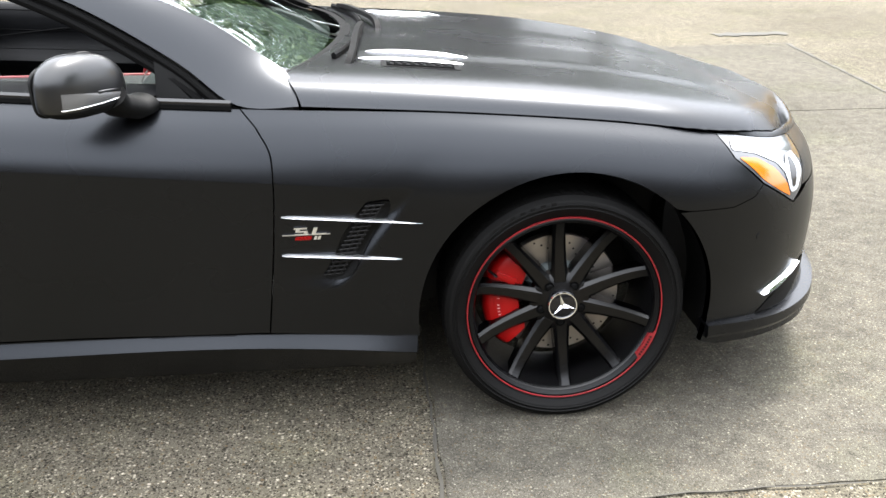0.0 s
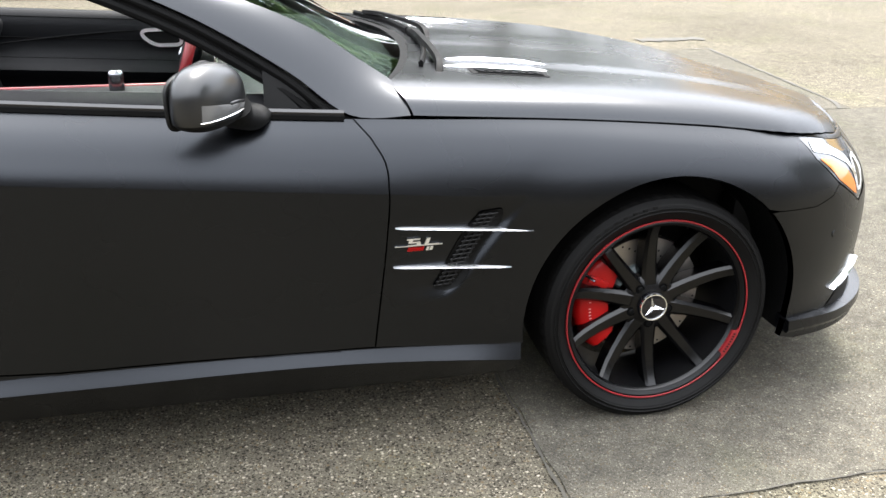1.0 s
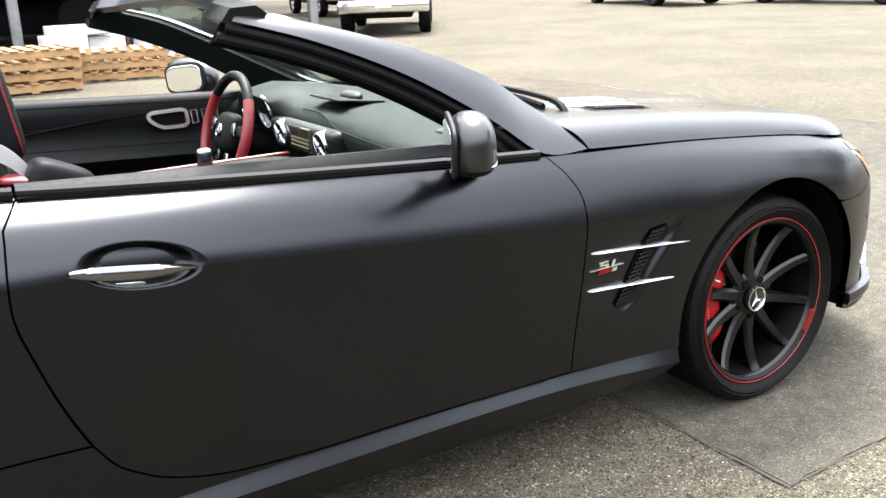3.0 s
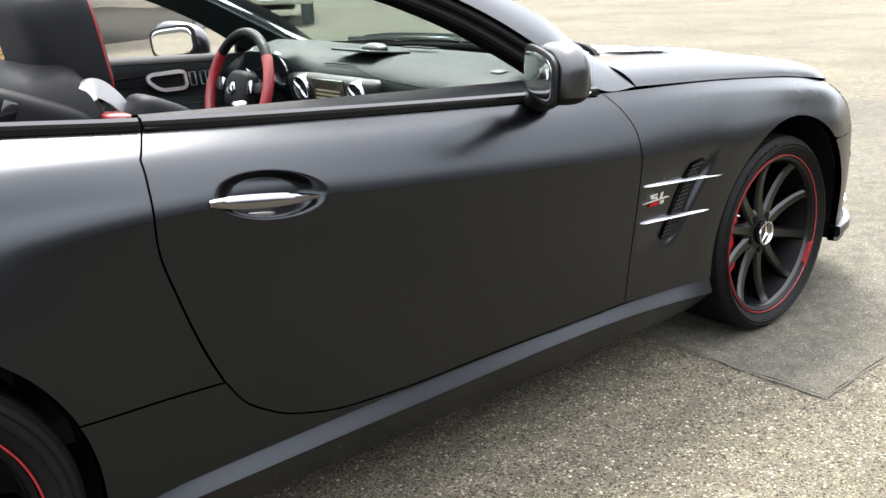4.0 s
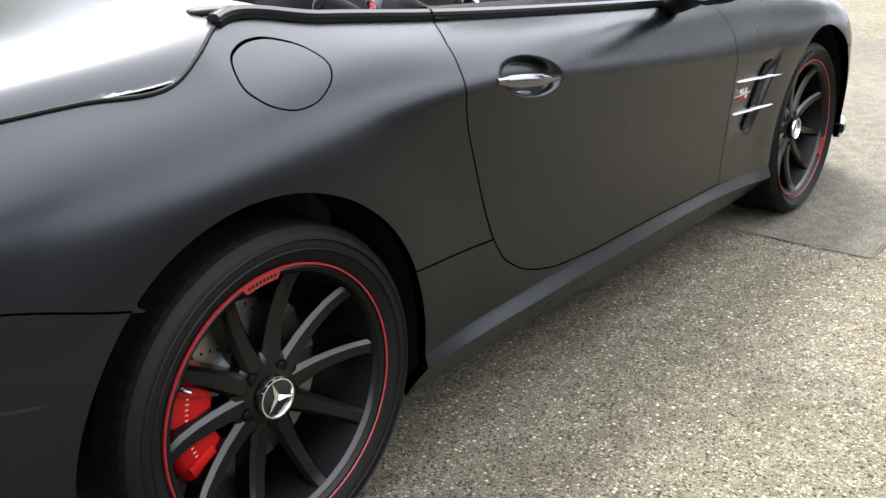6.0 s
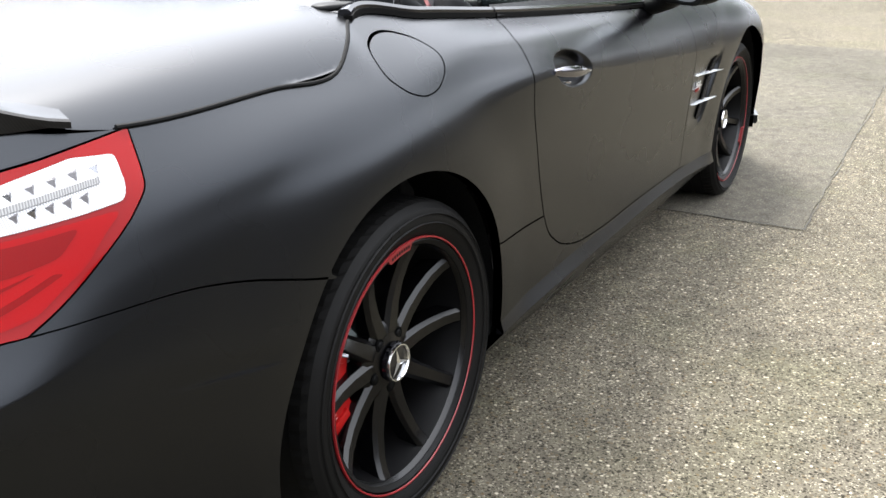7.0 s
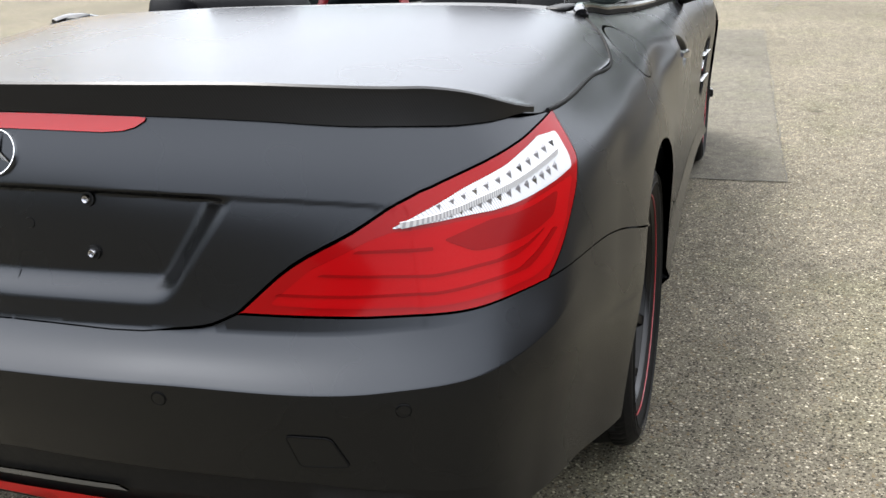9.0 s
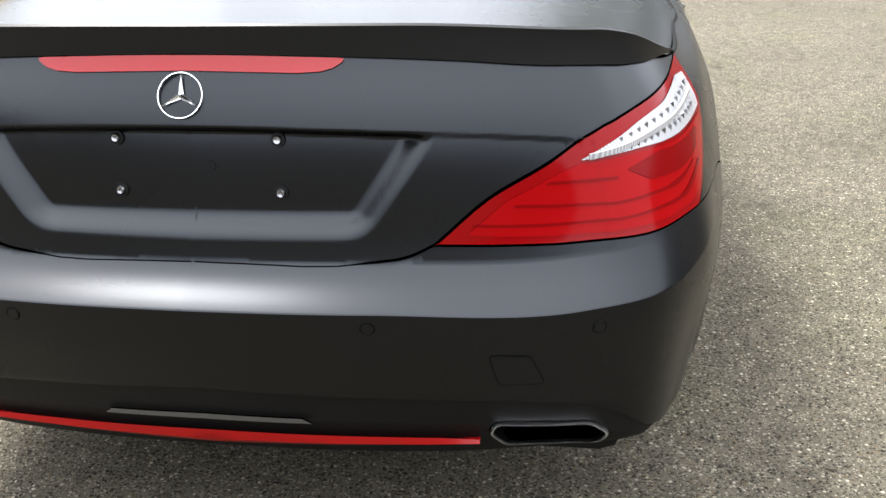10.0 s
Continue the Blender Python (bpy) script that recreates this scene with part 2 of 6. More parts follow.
station(U_REAR + .92, .14, .20, .050, .27, .030, .40, .010, .52, .002, .59, .006, .64, .032, .70, .09, .84, .162, .953)
station(-3.25, .13, .19, .05, .24, .028, .38, .006, .52, .001, .60, .014, .68, .032, .745, .066, .835, .123, .926)
station(-2.85, .10, .18, .02, .23, .01, .36, 0, .50, .003, .60, .022, .74, .040, .805, .065, .865, .118, .922)
station(-2.68, .10, .17, .01, .245, .015, .32, .002, .49, .003, .61, .020, .758, .041, .823, .068, .880, .112, .930)
station(-2.61, .10, .17, .01, .245, .017, .31, .003, .485, .003, .615, .0195, .766, .041, .831, .071, .890, .140, .965)
station(-2.54, .10, .17, .01, .245, .018, .30, .005, .48, .003, .62, .0185, .774, .041, .840, .076, .903, .185, .995)
station(-2.30, .08, .17, .005, .265, .017, .294, .010, .46, .004, .63, .016, .80, .042, .863, .076, .92, .165, .98)
station(-2.05, .07, .17, .0, .267, .017, .300, .014, .44, .004, .64, .0, .817, .018, .86, .060, .91, .135, .957)
station(-1.50, .06, .17, .0, .268, .017, .306, .015, .43, .005, .62, .0, .772, .018, .825, .049, .875, .105, .917)
station(-0.80, .06, .17, .0, .267, .017, .302, .015, .42, .005, .60, .0, .715, .019, .78, .045, .835, .076, .878)
station(-0.30, .08, .17, .004, .235, .020, .285, .012, .42, .003, .58, .0, .68, .018, .76, .046, .815, .087, .855)
station(0.10, .10, .17, .02, .21, .01, .30, .005, .45, .0, .58, .0, .66, .017, .73, .044, .78, .092, .822)
station(0.42, .10, .16, .0, .19, .01, .30, .0, .44, .0, .56, .002, .63, .02, .70, .05, .745, .095, .778)
station(0.75, .05, .15, -.02, .18, .01, .30, .0, .44, .0, .54, .01, .60, .03, .65, .06, .69, .10, .725)
station(U_FRONT - .3, .05, .14, -.03, .17, .01, .30, .0, .44, .0, .52, .006, .58, .014, .625, .033, .668, .060, .706)
station(U_FRONT + .2, .05, .14, -.03, .17, .01, .30, .0, .44, .0, .52, .006, .58, .014, .625, .033, .668, .060, .704)
_prof = spline([s[0] for s in STATIONS], [s[1] for s in STATIONS])


def profile(u, v):
    """Inset and height at (u, v), v from 0 to 8; the fifth pair is a crease."""
    k = _prof(u)                                        # n x 9 x 2
    v = np.clip(v, 0, 8)
    i = np.clip(v.astype(int), 0, 7)
    t = (v - i)[:, None]
    n = np.arange(len(v))
    p0, p1 = k[n, i], k[n, i + 1]
    pm, pp = k[n, np.maximum(i - 1, 0)], k[n, np.minimum(i + 2, 8)]
    m0, m1 = (p1 - pm) / 2, (pp - p0) / 2
    hard = np.array([1, 1, .95, 0, 0, .6, 0, 0, 1.])
    shelf = smooth(-3.35, -3.6, u)                      # the bumper's shelf has a crisp edge
    sharp0, sharp1 = hard[i] + shelf * (.75 * (i == 6) + .4 * (i == 5)), hard[i + 1] + shelf * (.75 * (i == 5) + .4 * (i == 4))
    sharp0, sharp1 = sharp0[:, None], sharp1[:, None]
    soft = np.maximum(smooth(-3.35, -3.0, u) * smooth(-2.0, -2.3, u), smooth(-.65, -.35, u))[:, None]      # the crease fades out over the rear wheel
    s0 = np.where(i[:, None] == 5, 1 - soft, 1.0) * sharp0
    s1 = np.where(i[:, None] == 4, 1 - soft, 1.0) * sharp1
    m0, m1 = m0 + (p1 - p0 - m0) * s0, m1 + (p1 - p0 - m1) * s1
    return p0 * (2 * t**3 - 3 * t**2 + 1) + m0 * (t**3 - 2 * t**2 + t) + p1 * (3 * t**2 - 2 * t**3) + m1 * (t**3 - t**2)


def bump(u, z):
    """Relief proud of the plain flank: arch lips, door-handle bowl, fender scoop, plate recess, bumper slit."""
    b = 0 * u
    for cx, cz, lip in ((0, .33, .006), (-2.618, .345, .008)):
        r = np.hypot(u - cx, z - cz)
        b = b + lip * (1 - smooth(.395, .57, r)) * smooth(.2, .3, z)
    q = np.hypot((u + 1.838) / .125, (z - .817 - (u + 1.838) * -.13) / .046)
    b = b - .034 * smooth(1.0, .55, q)
    edge = -.42 + (z - .675) * .735
    s = np.clip((u + .735) / (edge + .735), 0, 1)
    b = b - .015 * s * (1 - smooth(edge - .008, edge + .030, u)) * smooth(.42, .47, z) * (1 - smooth(.62, .695, z)) * (u > -.735) * (u < -.3)
    w = np.abs(u - U_REAR)
    half, line = .409 - (.872 - z) * .75, .887 - .09 * w * w
    b = b - .028 * (1 - smooth(half - .055, half, w)) * (1 - smooth(line - .014, line - .002, z)) * smooth(.712, .748, z)
    b = b - .0014 * (1 - smooth(line - .004, line, z)) * (w < .70) * (z > .65) * smooth(.66, .72, z)
    slit = .565 - .155 * (u + 3.132)
    b = b - .003 * smooth(-3.30, -3.08, u) * smooth(-2.96, -3.04, u) * smooth(slit - .012, slit, z) * (1 - smooth(slit, slit + .035, z))
    return b


def shell(u, v):
    """The right flank, nose and tail: places for arrays u, v."""
    u, v = np.atleast_1d(np.asarray(u, float)), np.atleast_1d(np.asarray(v, float))
    c, e = plan(u), plan(u + .15) - plan(u - .15)       # a slow-turning direction keeps the corners smooth
    e /= np.linalg.norm(e, axis=1)[:, None]
    d = profile(u, v)
    d[:, 0] -= bump(u, d[:, 1])
    x = c[:, 0] + e[:, 1] * d[:, 0]
    w = c[:, 1] - e[:, 0] * d[:, 0]
    return np.stack([x, -w, d[:, 1]], 1)


def level(u, z):
    """v of the height z at u."""
    u, z = np.atleast_1d(np.asarray(u, float)), np.atleast_1d(np.asarray(z, float))
    lo, hi = np.zeros(len(u)), np.full(len(u), 8.)
    for _ in range(22):
        m = (lo + hi) / 2
        up = profile(u, m)[:, 1] < z
        lo, hi = np.where(up, m, lo), np.where(up, hi, m)
    return (lo + hi) / 2


# ---- mesh helpers ----
from mathutils.geometry import delaunay_2d_cdt


def mesh_object(name, verts, faces, material, parent=None, label="", normals=None, smooth_all=True):
    me = bpy.data.meshes.new(name)
    me.from_pydata([tuple(map(float, v)) for v in verts], [], [tuple(map(int, f)) for f in faces])
    me.materials.append(material)
    if smooth_all:
        me.polygons.foreach_set("use_smooth", [True] * len(me.polygons))
    if normals is not None:
        me.normals_split_custom_set_from_vertices([tuple(map(float, n)) for n in normals])
    me.update()
    ob = new(name, me)
    ob.parent = parent
    if label:
        tagged(ob, label)
    return ob


def part(name, bm, material, parent=None, label="", sharp=35):
    """Links a bmesh as one object under a thing or a part."""
    bmesh.ops.recalc_face_normals(bm, faces=bm.faces)
    me = bpy.data.meshes.new(name)
    for f in bm.faces:
        f.smooth = True
    for e in bm.edges:
        if len(e.link_faces) == 2 and e.calc_face_angle(0) > radians(sharp):
            e.smooth = False
    bm.to_mesh(me)
    bm.free()
    me.materials.append(material)
    ob = new(name, me)
    ob.parent = parent
    if label:
        tagged(ob, label)
    return ob


def add_box(bm, size, at=Matrix(), bevel=0.0, segments=2):
    made = bmesh.ops.create_cube(bm, size=1.0, matrix=at @ Matrix.Diagonal((*size, 1)))
    if bevel:
        edges = list({e for v in made["verts"] for e in v.link_edges})
        bmesh.ops.bevel(bm, geom=edges, offset=bevel, segments=segments, affect="EDGES", profile=0.5)
    return bm


def add_sweep(bm, path, ring, closed=False, cap=True, up=(0, 0, 1)):
    """Sweeps a ring of (side, up) offsets, or a list of such rings, along a path."""
    path = [Vector(p) for p in path]
    rows = []
    n = len(path)
    for i, p in enumerate(path):
        a, b = (path[(i - 1) % n], path[(i + 1) % n]) if closed else (path[max(i - 1, 0)], path[min(i + 1, n - 1)])
        d = (b - a).normalized()
        s = d.cross(Vector(up)).normalized()
        w = s.cross(d).normalized()
        r = ring[i] if isinstance(ring[0], list) else ring
        rows.append([bm.verts.new(p + s * q[0] + w * q[1]) for q in r])
    m = len(rows[0])
    for i in range(n if closed else n - 1):
        a, b = rows[i], rows[(i + 1) % n]
        for k in range(m):
            bm.faces.new((a[k], a[(k + 1) % m], b[(k + 1) % m], b[k]))
    if cap and not closed:
        bm.faces.new(rows[0][::-1])
        bm.faces.new(rows[-1])
    return bm


def circle_ring(r, n=10, flat=1.0):
    return [(r * math.cos(2 * math.pi * k / n), flat * r * math.sin(2 * math.pi * k / n)) for k in range(n)]


def bezier(points, steps=8):
    """A smooth curve through the points."""
    pts = [Vector(p) for p in points]
    out = []
    for i in range(len(pts) - 1):
        p0, p1, p2, p3 = pts[max(i - 1, 0)], pts[i], pts[i + 1], pts[min(i + 2, len(pts) - 1)]
        for k in range(steps):
            t = k / steps
            out.append(0.5 * (2 * p1 + (p2 - p0) * t + (2 * p0 - 5 * p1 + 4 * p2 - p3) * t * t + (3 * p1 - p0 - 3 * p2 + p3) * t**3))
    return out + [pts[-1]]


def add_blob(bm, size, at=Matrix(), e1=0.5, e2=0.5, nu=28, nv=16):
    """A superellipsoid: a soft cushion or rounded housing."""
    def sg(c, e):
        return math.copysign(abs(c) ** e, c)
    rows = []
    for j in range(nv + 1):
        b = math.pi * (j / nv - 0.5)
        rows.append([bm.verts.new(at @ Vector((size[0] / 2 * sg(math.cos(b), e1) * sg(math.cos(a), e2), size[1] / 2 * sg(math.cos(b), e1) * sg(math.sin(a), e2), size[2] / 2 * sg(math.sin(b), e1))))
                     for a in (2 * math.pi * k / nu for k in range(nu))])
    for j in range(nv):
        for k in range(nu):
            bm.faces.new((rows[j][k], rows[j][(k + 1) % nu], rows[j + 1][(k + 1) % nu], rows[j + 1][k]))
    bmesh.ops.remove_doubles(bm, verts=bm.verts, dist=1e-5)
    return bm


def add_lathe(bm, profile, n=64, at=Matrix(), closed=False):
    """Turns a profile of (radius, along y) about the y axis."""
    rows = [[bm.verts.new(at @ Vector((r * math.cos(2 * math.pi * k / n), y, r * math.sin(2 * math.pi * k / n)))) for k in range(n)] for r, y in profile]
    m = len(rows)
    for j in range(m if closed else m - 1):
        a, b = rows[j], rows[(j + 1) % m]
        for k in range(n):
            bm.faces.new((a[k], a[(k + 1) % n], b[(k + 1) % n], b[k]))
    return bm


def inside(poly, pts):
    x, y = pts[:, 0], pts[:, 1]
    hit = np.zeros(len(pts), bool)
    for (x0, y0), (x1, y1) in zip(poly, np.roll(poly, -1, axis=0)):
        cross = (y0 > y) != (y1 > y)
        hit ^= cross & (x < (x1 - x0) * (y - y0) / (y1 - y0 + 1e-12) + x0)
    return hit


def resample(poly, step):
    out = []
    for a, b in zip(poly, np.roll(poly, -1, axis=0)):
        k = max(1, int(np.ceil(np.linalg.norm(b - a) / step)))
        out += [a + (b - a) * i / k for i in range(k)]
    return np.array(out)


def rounded(poly, radius, n=5):
    """Rounds the corners of a polygon."""
    poly = np.asarray(poly, float)
    out = []
    for p, q, r in zip(np.roll(poly, 1, axis=0), poly, np.roll(poly, -1, axis=0)):
        a, b = p - q, r - q
        la, lb = np.linalg.norm(a), np.linalg.norm(b)
        d = min(radius, la * .45, lb * .45)
        s, e = q + a / la * d, q + b / lb * d
        for k in range(n + 1):
            t = k / n
            out.append((1 - t) ** 2 * s + 2 * t * (1 - t) * q + t * t * e)
    return np.array(out)


def shrink(poly, d):
    """Moves a polygon's edge inwards by d."""
    a, b = np.roll(poly, 1, axis=0), np.roll(poly, -1, axis=0)
    t = b - a
    t /= np.linalg.norm(t, axis=1)[:, None] + 1e-9
    n = np.stack([-t[:, 1], t[:, 0]], 1)
    area = np.sum(poly[:, 0] * np.roll(poly[:, 1], -1) - np.roll(poly[:, 0], -1) * poly[:, 1])
    return poly + n * d * (1 if area > 0 else -1)


def patch(name, poly, fmap, material, parent=None, holes=(), gap=0.0016, depth=0.022, step=0.010, both=False, side=1, lift=0.0, label=""):
    """A sheet-metal panel: a piece of a smooth surface within an outline, with folded-in edges."""
    whole = resample(np.asarray(poly, float), step)
    inset = shrink(whole, gap)
    if both:
        seam = np.abs(fmap(whole)[:, 1]) < .002
        inset[seam] = whole[seam]
    loops = [inset] + [shrink(resample(np.asarray(h, float), step), -gap) for h in holes]
    lo, hi = loops[0].min(0), loops[0].max(0)
    gx, gy = np.meshgrid(np.arange(lo[0] + step / 2, hi[0], step), np.arange(lo[1] + step / 2, hi[1], step))
    grid = np.stack([gx.ravel(), gy.ravel()], 1)
    # a finer grid where the surface bends sharply
    bend = np.zeros(len(grid))
    for d in ((step, 0), (0, step)):
        a, b, c = fmap(grid - d), fmap(grid), fmap(grid + d)
        bend = np.maximum(bend, np.linalg.norm(a - 2 * b + c, axis=1) / step)
    tight = grid[(bend > .10) & inside(loops[0], grid)]
    if len(tight) * 8 < 60000:
        q = step / 3
        grid = np.concatenate([grid] + [tight + (i * q, j * q) for i in (-1, 0, 1) for j in (-1, 0, 1) if i or j])
    grid = grid[inside(shrink(loops[0], step * .5), grid)]
    for h in loops[1:]:
        grid = grid[~inside(shrink(h, -step * .5), grid)]
    pts, edges = [], []
    for l in loops:
        k = len(pts)
        pts += l.tolist()
        edges += [(k + i, k + (i + 1) % len(l)) for i in range(len(l))]
    nb = len(pts)
    pts += grid.tolist()
    vs, _, fs, ov, _, _ = delaunay_2d_cdt([Vector(p) for p in pts], edges, [], 0, 1e-7)
    v2 = np.array([tuple(v) for v in vs])
    cen = np.array([v2[list(f)].mean(0) for f in fs])
    keep = inside(loops[0], cen)
    for h in loops[1:]:
        keep &= ~inside(h, cen)
    fs = [f for f, k in zip(fs, keep) if k]
    e = .0025
    P, px, py = fmap(v2), fmap(v2 + (e, 0)) - fmap(v2 - (e, 0)), fmap(v2 + (0, e)) - fmap(v2 - (0, e))
    N = np.cross(px, py)
    N /= np.linalg.norm(N, axis=1)[:, None] + 1e-12
    mid = np.array([-1.4, 0, .45])
    if np.mean(np.sum((P - mid) * N, axis=1)) < 0:
        N = -N
    if both:
        middle = np.abs(P[:, 1]) < .002
        N[middle, 1] = 0
        N /= np.linalg.norm(N, axis=1)[:, None] + 1e-12
    P = P + N * lift
    tri = P[np.array(fs)]
    if np.mean(np.sum(np.cross(tri[:, 1] - tri[:, 0], tri[:, 2] - tri[:, 0]) * N[[f[0] for f in fs]], axis=1)) < 0:
        fs = [f[::-1] for f in fs]
    new_of = {}
    for i, src in enumerate(ov):
        for s in src:
            new_of[s] = i
    V, NN, F = [*P], [*N], [tuple(f) for f in fs]
    for l in edges:
        a, b = new_of[l[0]], new_of[l[1]]
        if both and abs(P[a][1]) < .004 and abs(P[b][1]) < .004:
            continue
        k = len(V)
        d = np.cross(P[b] - P[a], N[a])
        d /= np.linalg.norm(d) + 1e-12
        for q in (P[a], P[b], P[b] - N[b] * depth, P[a] - N[a] * depth):
            V.append(q)
            NN.append(d)
        F.append((k, k + 1, k + 2, k + 3))
    V, NN = np.array(V), np.array(NN)
    if side < 0:
        V, NN, F = V * (1, -1, 1), NN * (1, -1, 1), [f[::-1] for f in F]
    if both:
        k = len(V)
        F = F + [tuple(i + k for i in f[::-1]) for f in F]
        V, NN = np.concatenate([V, V * (1, -1, 1)]), np.concatenate([NN, NN * (1, -1, 1)])
    return mesh_object(name, V, F, material, parent, label, NN)


KV = .09                                                # metres that one step of v counts for


def on_shell(p):
    return shell(p[:, 0], p[:, 1] / KV)


def flat_shell(points):
    """(u, height) pairs as places in the shell's own plane; a height of 9 or more is the top edge."""
    p = np.asarray(points, float)
    v = np.where(p[:, 1] >= 9, 8., level(p[:, 0], np.minimum(p[:, 1], 2)))
    return np.stack([p[:, 0], v * KV], 1)


def fine(points, step=.03):
    """More points along an outline; a height of 9 stands for the top edge."""
    out = []
    for a, b in zip(points, list(points[1:]) + [points[0]]):
        (u0, z0), (u1, z1) = a, b
        both_top = z0 >= 9 and z1 >= 9
        y0 = z0 if z0 < 9 or both_top else float(profile(np.array([u0]), np.array([8.]))[0, 1])
        y1 = z1 if z1 < 9 or both_top else float(profile(np.array([u1]), np.array([8.]))[0, 1])
        k = max(1, int(np.ceil(math.hypot(u1 - u0, y1 - y0) / step)))
        out.append(a)
        out += [(u0 + (u1 - u0) * i / k, y0 + (y1 - y0) * i / k) for i in range(1, k)]
    return np.array(out)


def arc(cx, cz, r, a0, a1, n=28):
    return [(cx + r * math.cos(radians(a0 + (a1 - a0) * k / n)), cz + r * math.sin(radians(a0 + (a1 - a0) * k / n))) for k in range(n + 1)]


def shell_point(u, z, out=0.0):
    """Place and outward normal on the right flank."""
    v = level(u, z)
    p = shell(u, v)[0]
    a, b = shell(u + .004, v)[0] - shell(u - .004, v)[0], shell(u, v + .04)[0] - shell(u, v - .04)[0]
    n = np.cross(a, b)
    n /= np.linalg.norm(n)
    if np.dot(n, p - np.array([-1.4, 0, .45])) < 0:
        n = -n
    return Vector(p + n * out), Vector(n)


def shell_frame(u, z, out=0.0):
    """A pose on the flank: x along u, y up the surface, z outwards."""
    p, n = shell_point(u, z, out)
    q, _ = shell_point(u + .01, z)
    o, _ = shell_point(u - .01, z)
    x = (q - o).normalized()
    x = (x - n * x.dot(n)).normalized()
    y = n.cross(x)
    m = Matrix((x, y, n)).transposed().to_4x4()
    m.translation = p
    return m


# ---- ground ----
def sheet(name, x0, y0, x1, y1, z, material, label="", parts=1):
    bm = bmesh.new()
    bmesh.ops.create_grid(bm, x_segments=parts, y_segments=parts, size=.5, matrix=pose((x0 + x1) / 2, (y0 + y1) / 2, z) @ Matrix.Diagonal((x1 - x0, y1 - y0, 1, 1)))
    ob = part(name, bm, material)
    return tagged(ob, label, "paving", kind="structure")


ground = sheet("ground", -220, -220, 260, 260, 0, PAVING, "worn exposed-aggregate paving yard", 4)


# ---- the car: body panels ----
car = tagged(new("car"), "matte black two-seat convertible with red accents parked with its roof down", "car")


def thing(name, parent=None, label="", m=None):
    ob = new(name)
    ob.parent = parent
    if m is not None:
        ob.matrix_basis = m
    return tagged(ob, label) if label else ob


DOOR_FRONT = [(-.773, .302), (-.756, .45), (-.741, .60), (-.735, .717), (-.741, .783), (-.772, .838), (-.809, 9)]
DOOR_REAR = [(-2.02, 9), (-2.060, .912), (-2.075, .825), (-2.075, .76), (-2.052, .672), (-2.008, .545), (-1.975, .472)]
DOOR_LOW = [(-1.975, .472), (-1.93, .410), (-1.895, .385), (-1.856, .362), (-1.80, .342), (-1.73, .325), (-1.62, .314), (-1.25, .308), (-.773, .302)]
BUMPER_GAP = [(-2.859, .629), (-2.90, .640), (-3.045, .682), (-3.124, .697), (-3.257, .704), (-3.365, .705)]
LAMP_SIDE = [(-3.365, .705), (-3.318, .728), (-3.258, .764), (-3.172, .828), (-3.156, .845), (-3.149, .868), (-3.140, 9)]
LAMP_LOW = [(-3.365, .705), (-3.459, .703), (-3.588, .698), (-3.696, .692), (-3.791, .694), (-3.922, .700)]
LAMP_TOP = [(-3.922, .700), (-3.830, .769), (-3.729, .813), (-3.640, .849), (-3.42, .884), (-3.28, .898), (-3.140, 9)]
LID_LOW = [(-3.922, .700), (-3.965, .683), (-4.024, .675), (-4.242, .674), (U_REAR, .675)]

def curve(points, n=5):
    """A smooth line through (u, height) points; a height of 9 (the top edge) stays as it is."""
    head = [p for p in points[:1] if p[1] > 8]
    tail = [p for p in points[-1:] if p[1] > 8]
    q = np.array([p for p in points if p[1] < 8], float)
    c = np.concatenate([[0], np.cumsum(np.linalg.norm(np.diff(q, axis=0), axis=1))])
    s = np.unique(np.concatenate([np.linspace(a, b, n) for a, b in zip(c, c[1:])]))
    return head + [(float(a), float(b)) for a, b in spline(c, q)(s)] + tail


DOOR_FRONT, DOOR_REAR, DOOR_LOW, BUMPER_GAP = curve(DOOR_FRONT), curve(DOOR_REAR), curve(DOOR_LOW), curve(BUMPER_GAP)
LAMP_SIDE, LAMP_LOW, LAMP_TOP, LID_LOW = curve(LAMP_SIDE), curve(LAMP_LOW), curve(LAMP_TOP), curve(LID_LOW)
APRON = [(U_REAR, .478), (-3.987, .460), (-3.814, .455), (-3.67, .430), (-3.60, .395), (-3.54, .355), (-3.49, .338)]

fender_outline = flat_shell(fine(DOOR_FRONT + [(-.4, 9), (0, 9), (.419, 9), (.445, .722), (.534, .647), (.50, .620), (.43, .602), (.30, .606)] + arc(0, .33, .388, 47, 187)))
door_outline = flat_shell(fine(DOOR_FRONT[::-1] + DOOR_LOW[::-1][1:-1] + DOOR_REAR[::-1]))
quarter_outline = flat_shell(fine(DOOR_REAR + [(-2.115, .481)] + arc(-2.618, .345, .39, 22, 130) + BUMPER_GAP[1:] + LAMP_SIDE[1:] + [(-2.9, 9), (-2.68, 9), (-2.54, 9), (-2.3, 9)]))
fuel_outline = flat_shell([(-2.566, 0.948), (-2.516, 0.968), (-2.456, 0.971), (-2.401, 0.952), (-2.376, 0.922), (-2.396, 0.890), (-2.441, 0.862), (-2.496, 0.856), (-2.546, 0.871), (-2.581, 0.905)])
fuel_outline = rounded(fuel_outline, .05, 4)
sill_outline = flat_shell(fine([(-.392, .286)] + DOOR_LOW[::-1] + [(-2.115, .481)] + arc(-2.618, .345, .39, 22, -12)[0:] + [(-2.225, .172), (-1.5, .172), (-.40, .172)]))
bumper_outline = flat_shell(fine(BUMPER_GAP + LAMP_LOW[1:] + LID_LOW[1:] + APRON + [(-3.40, .330), (-3.24, .312), (-3.0, .268)] + arc(-2.618, .345, .39, 191, 131)))
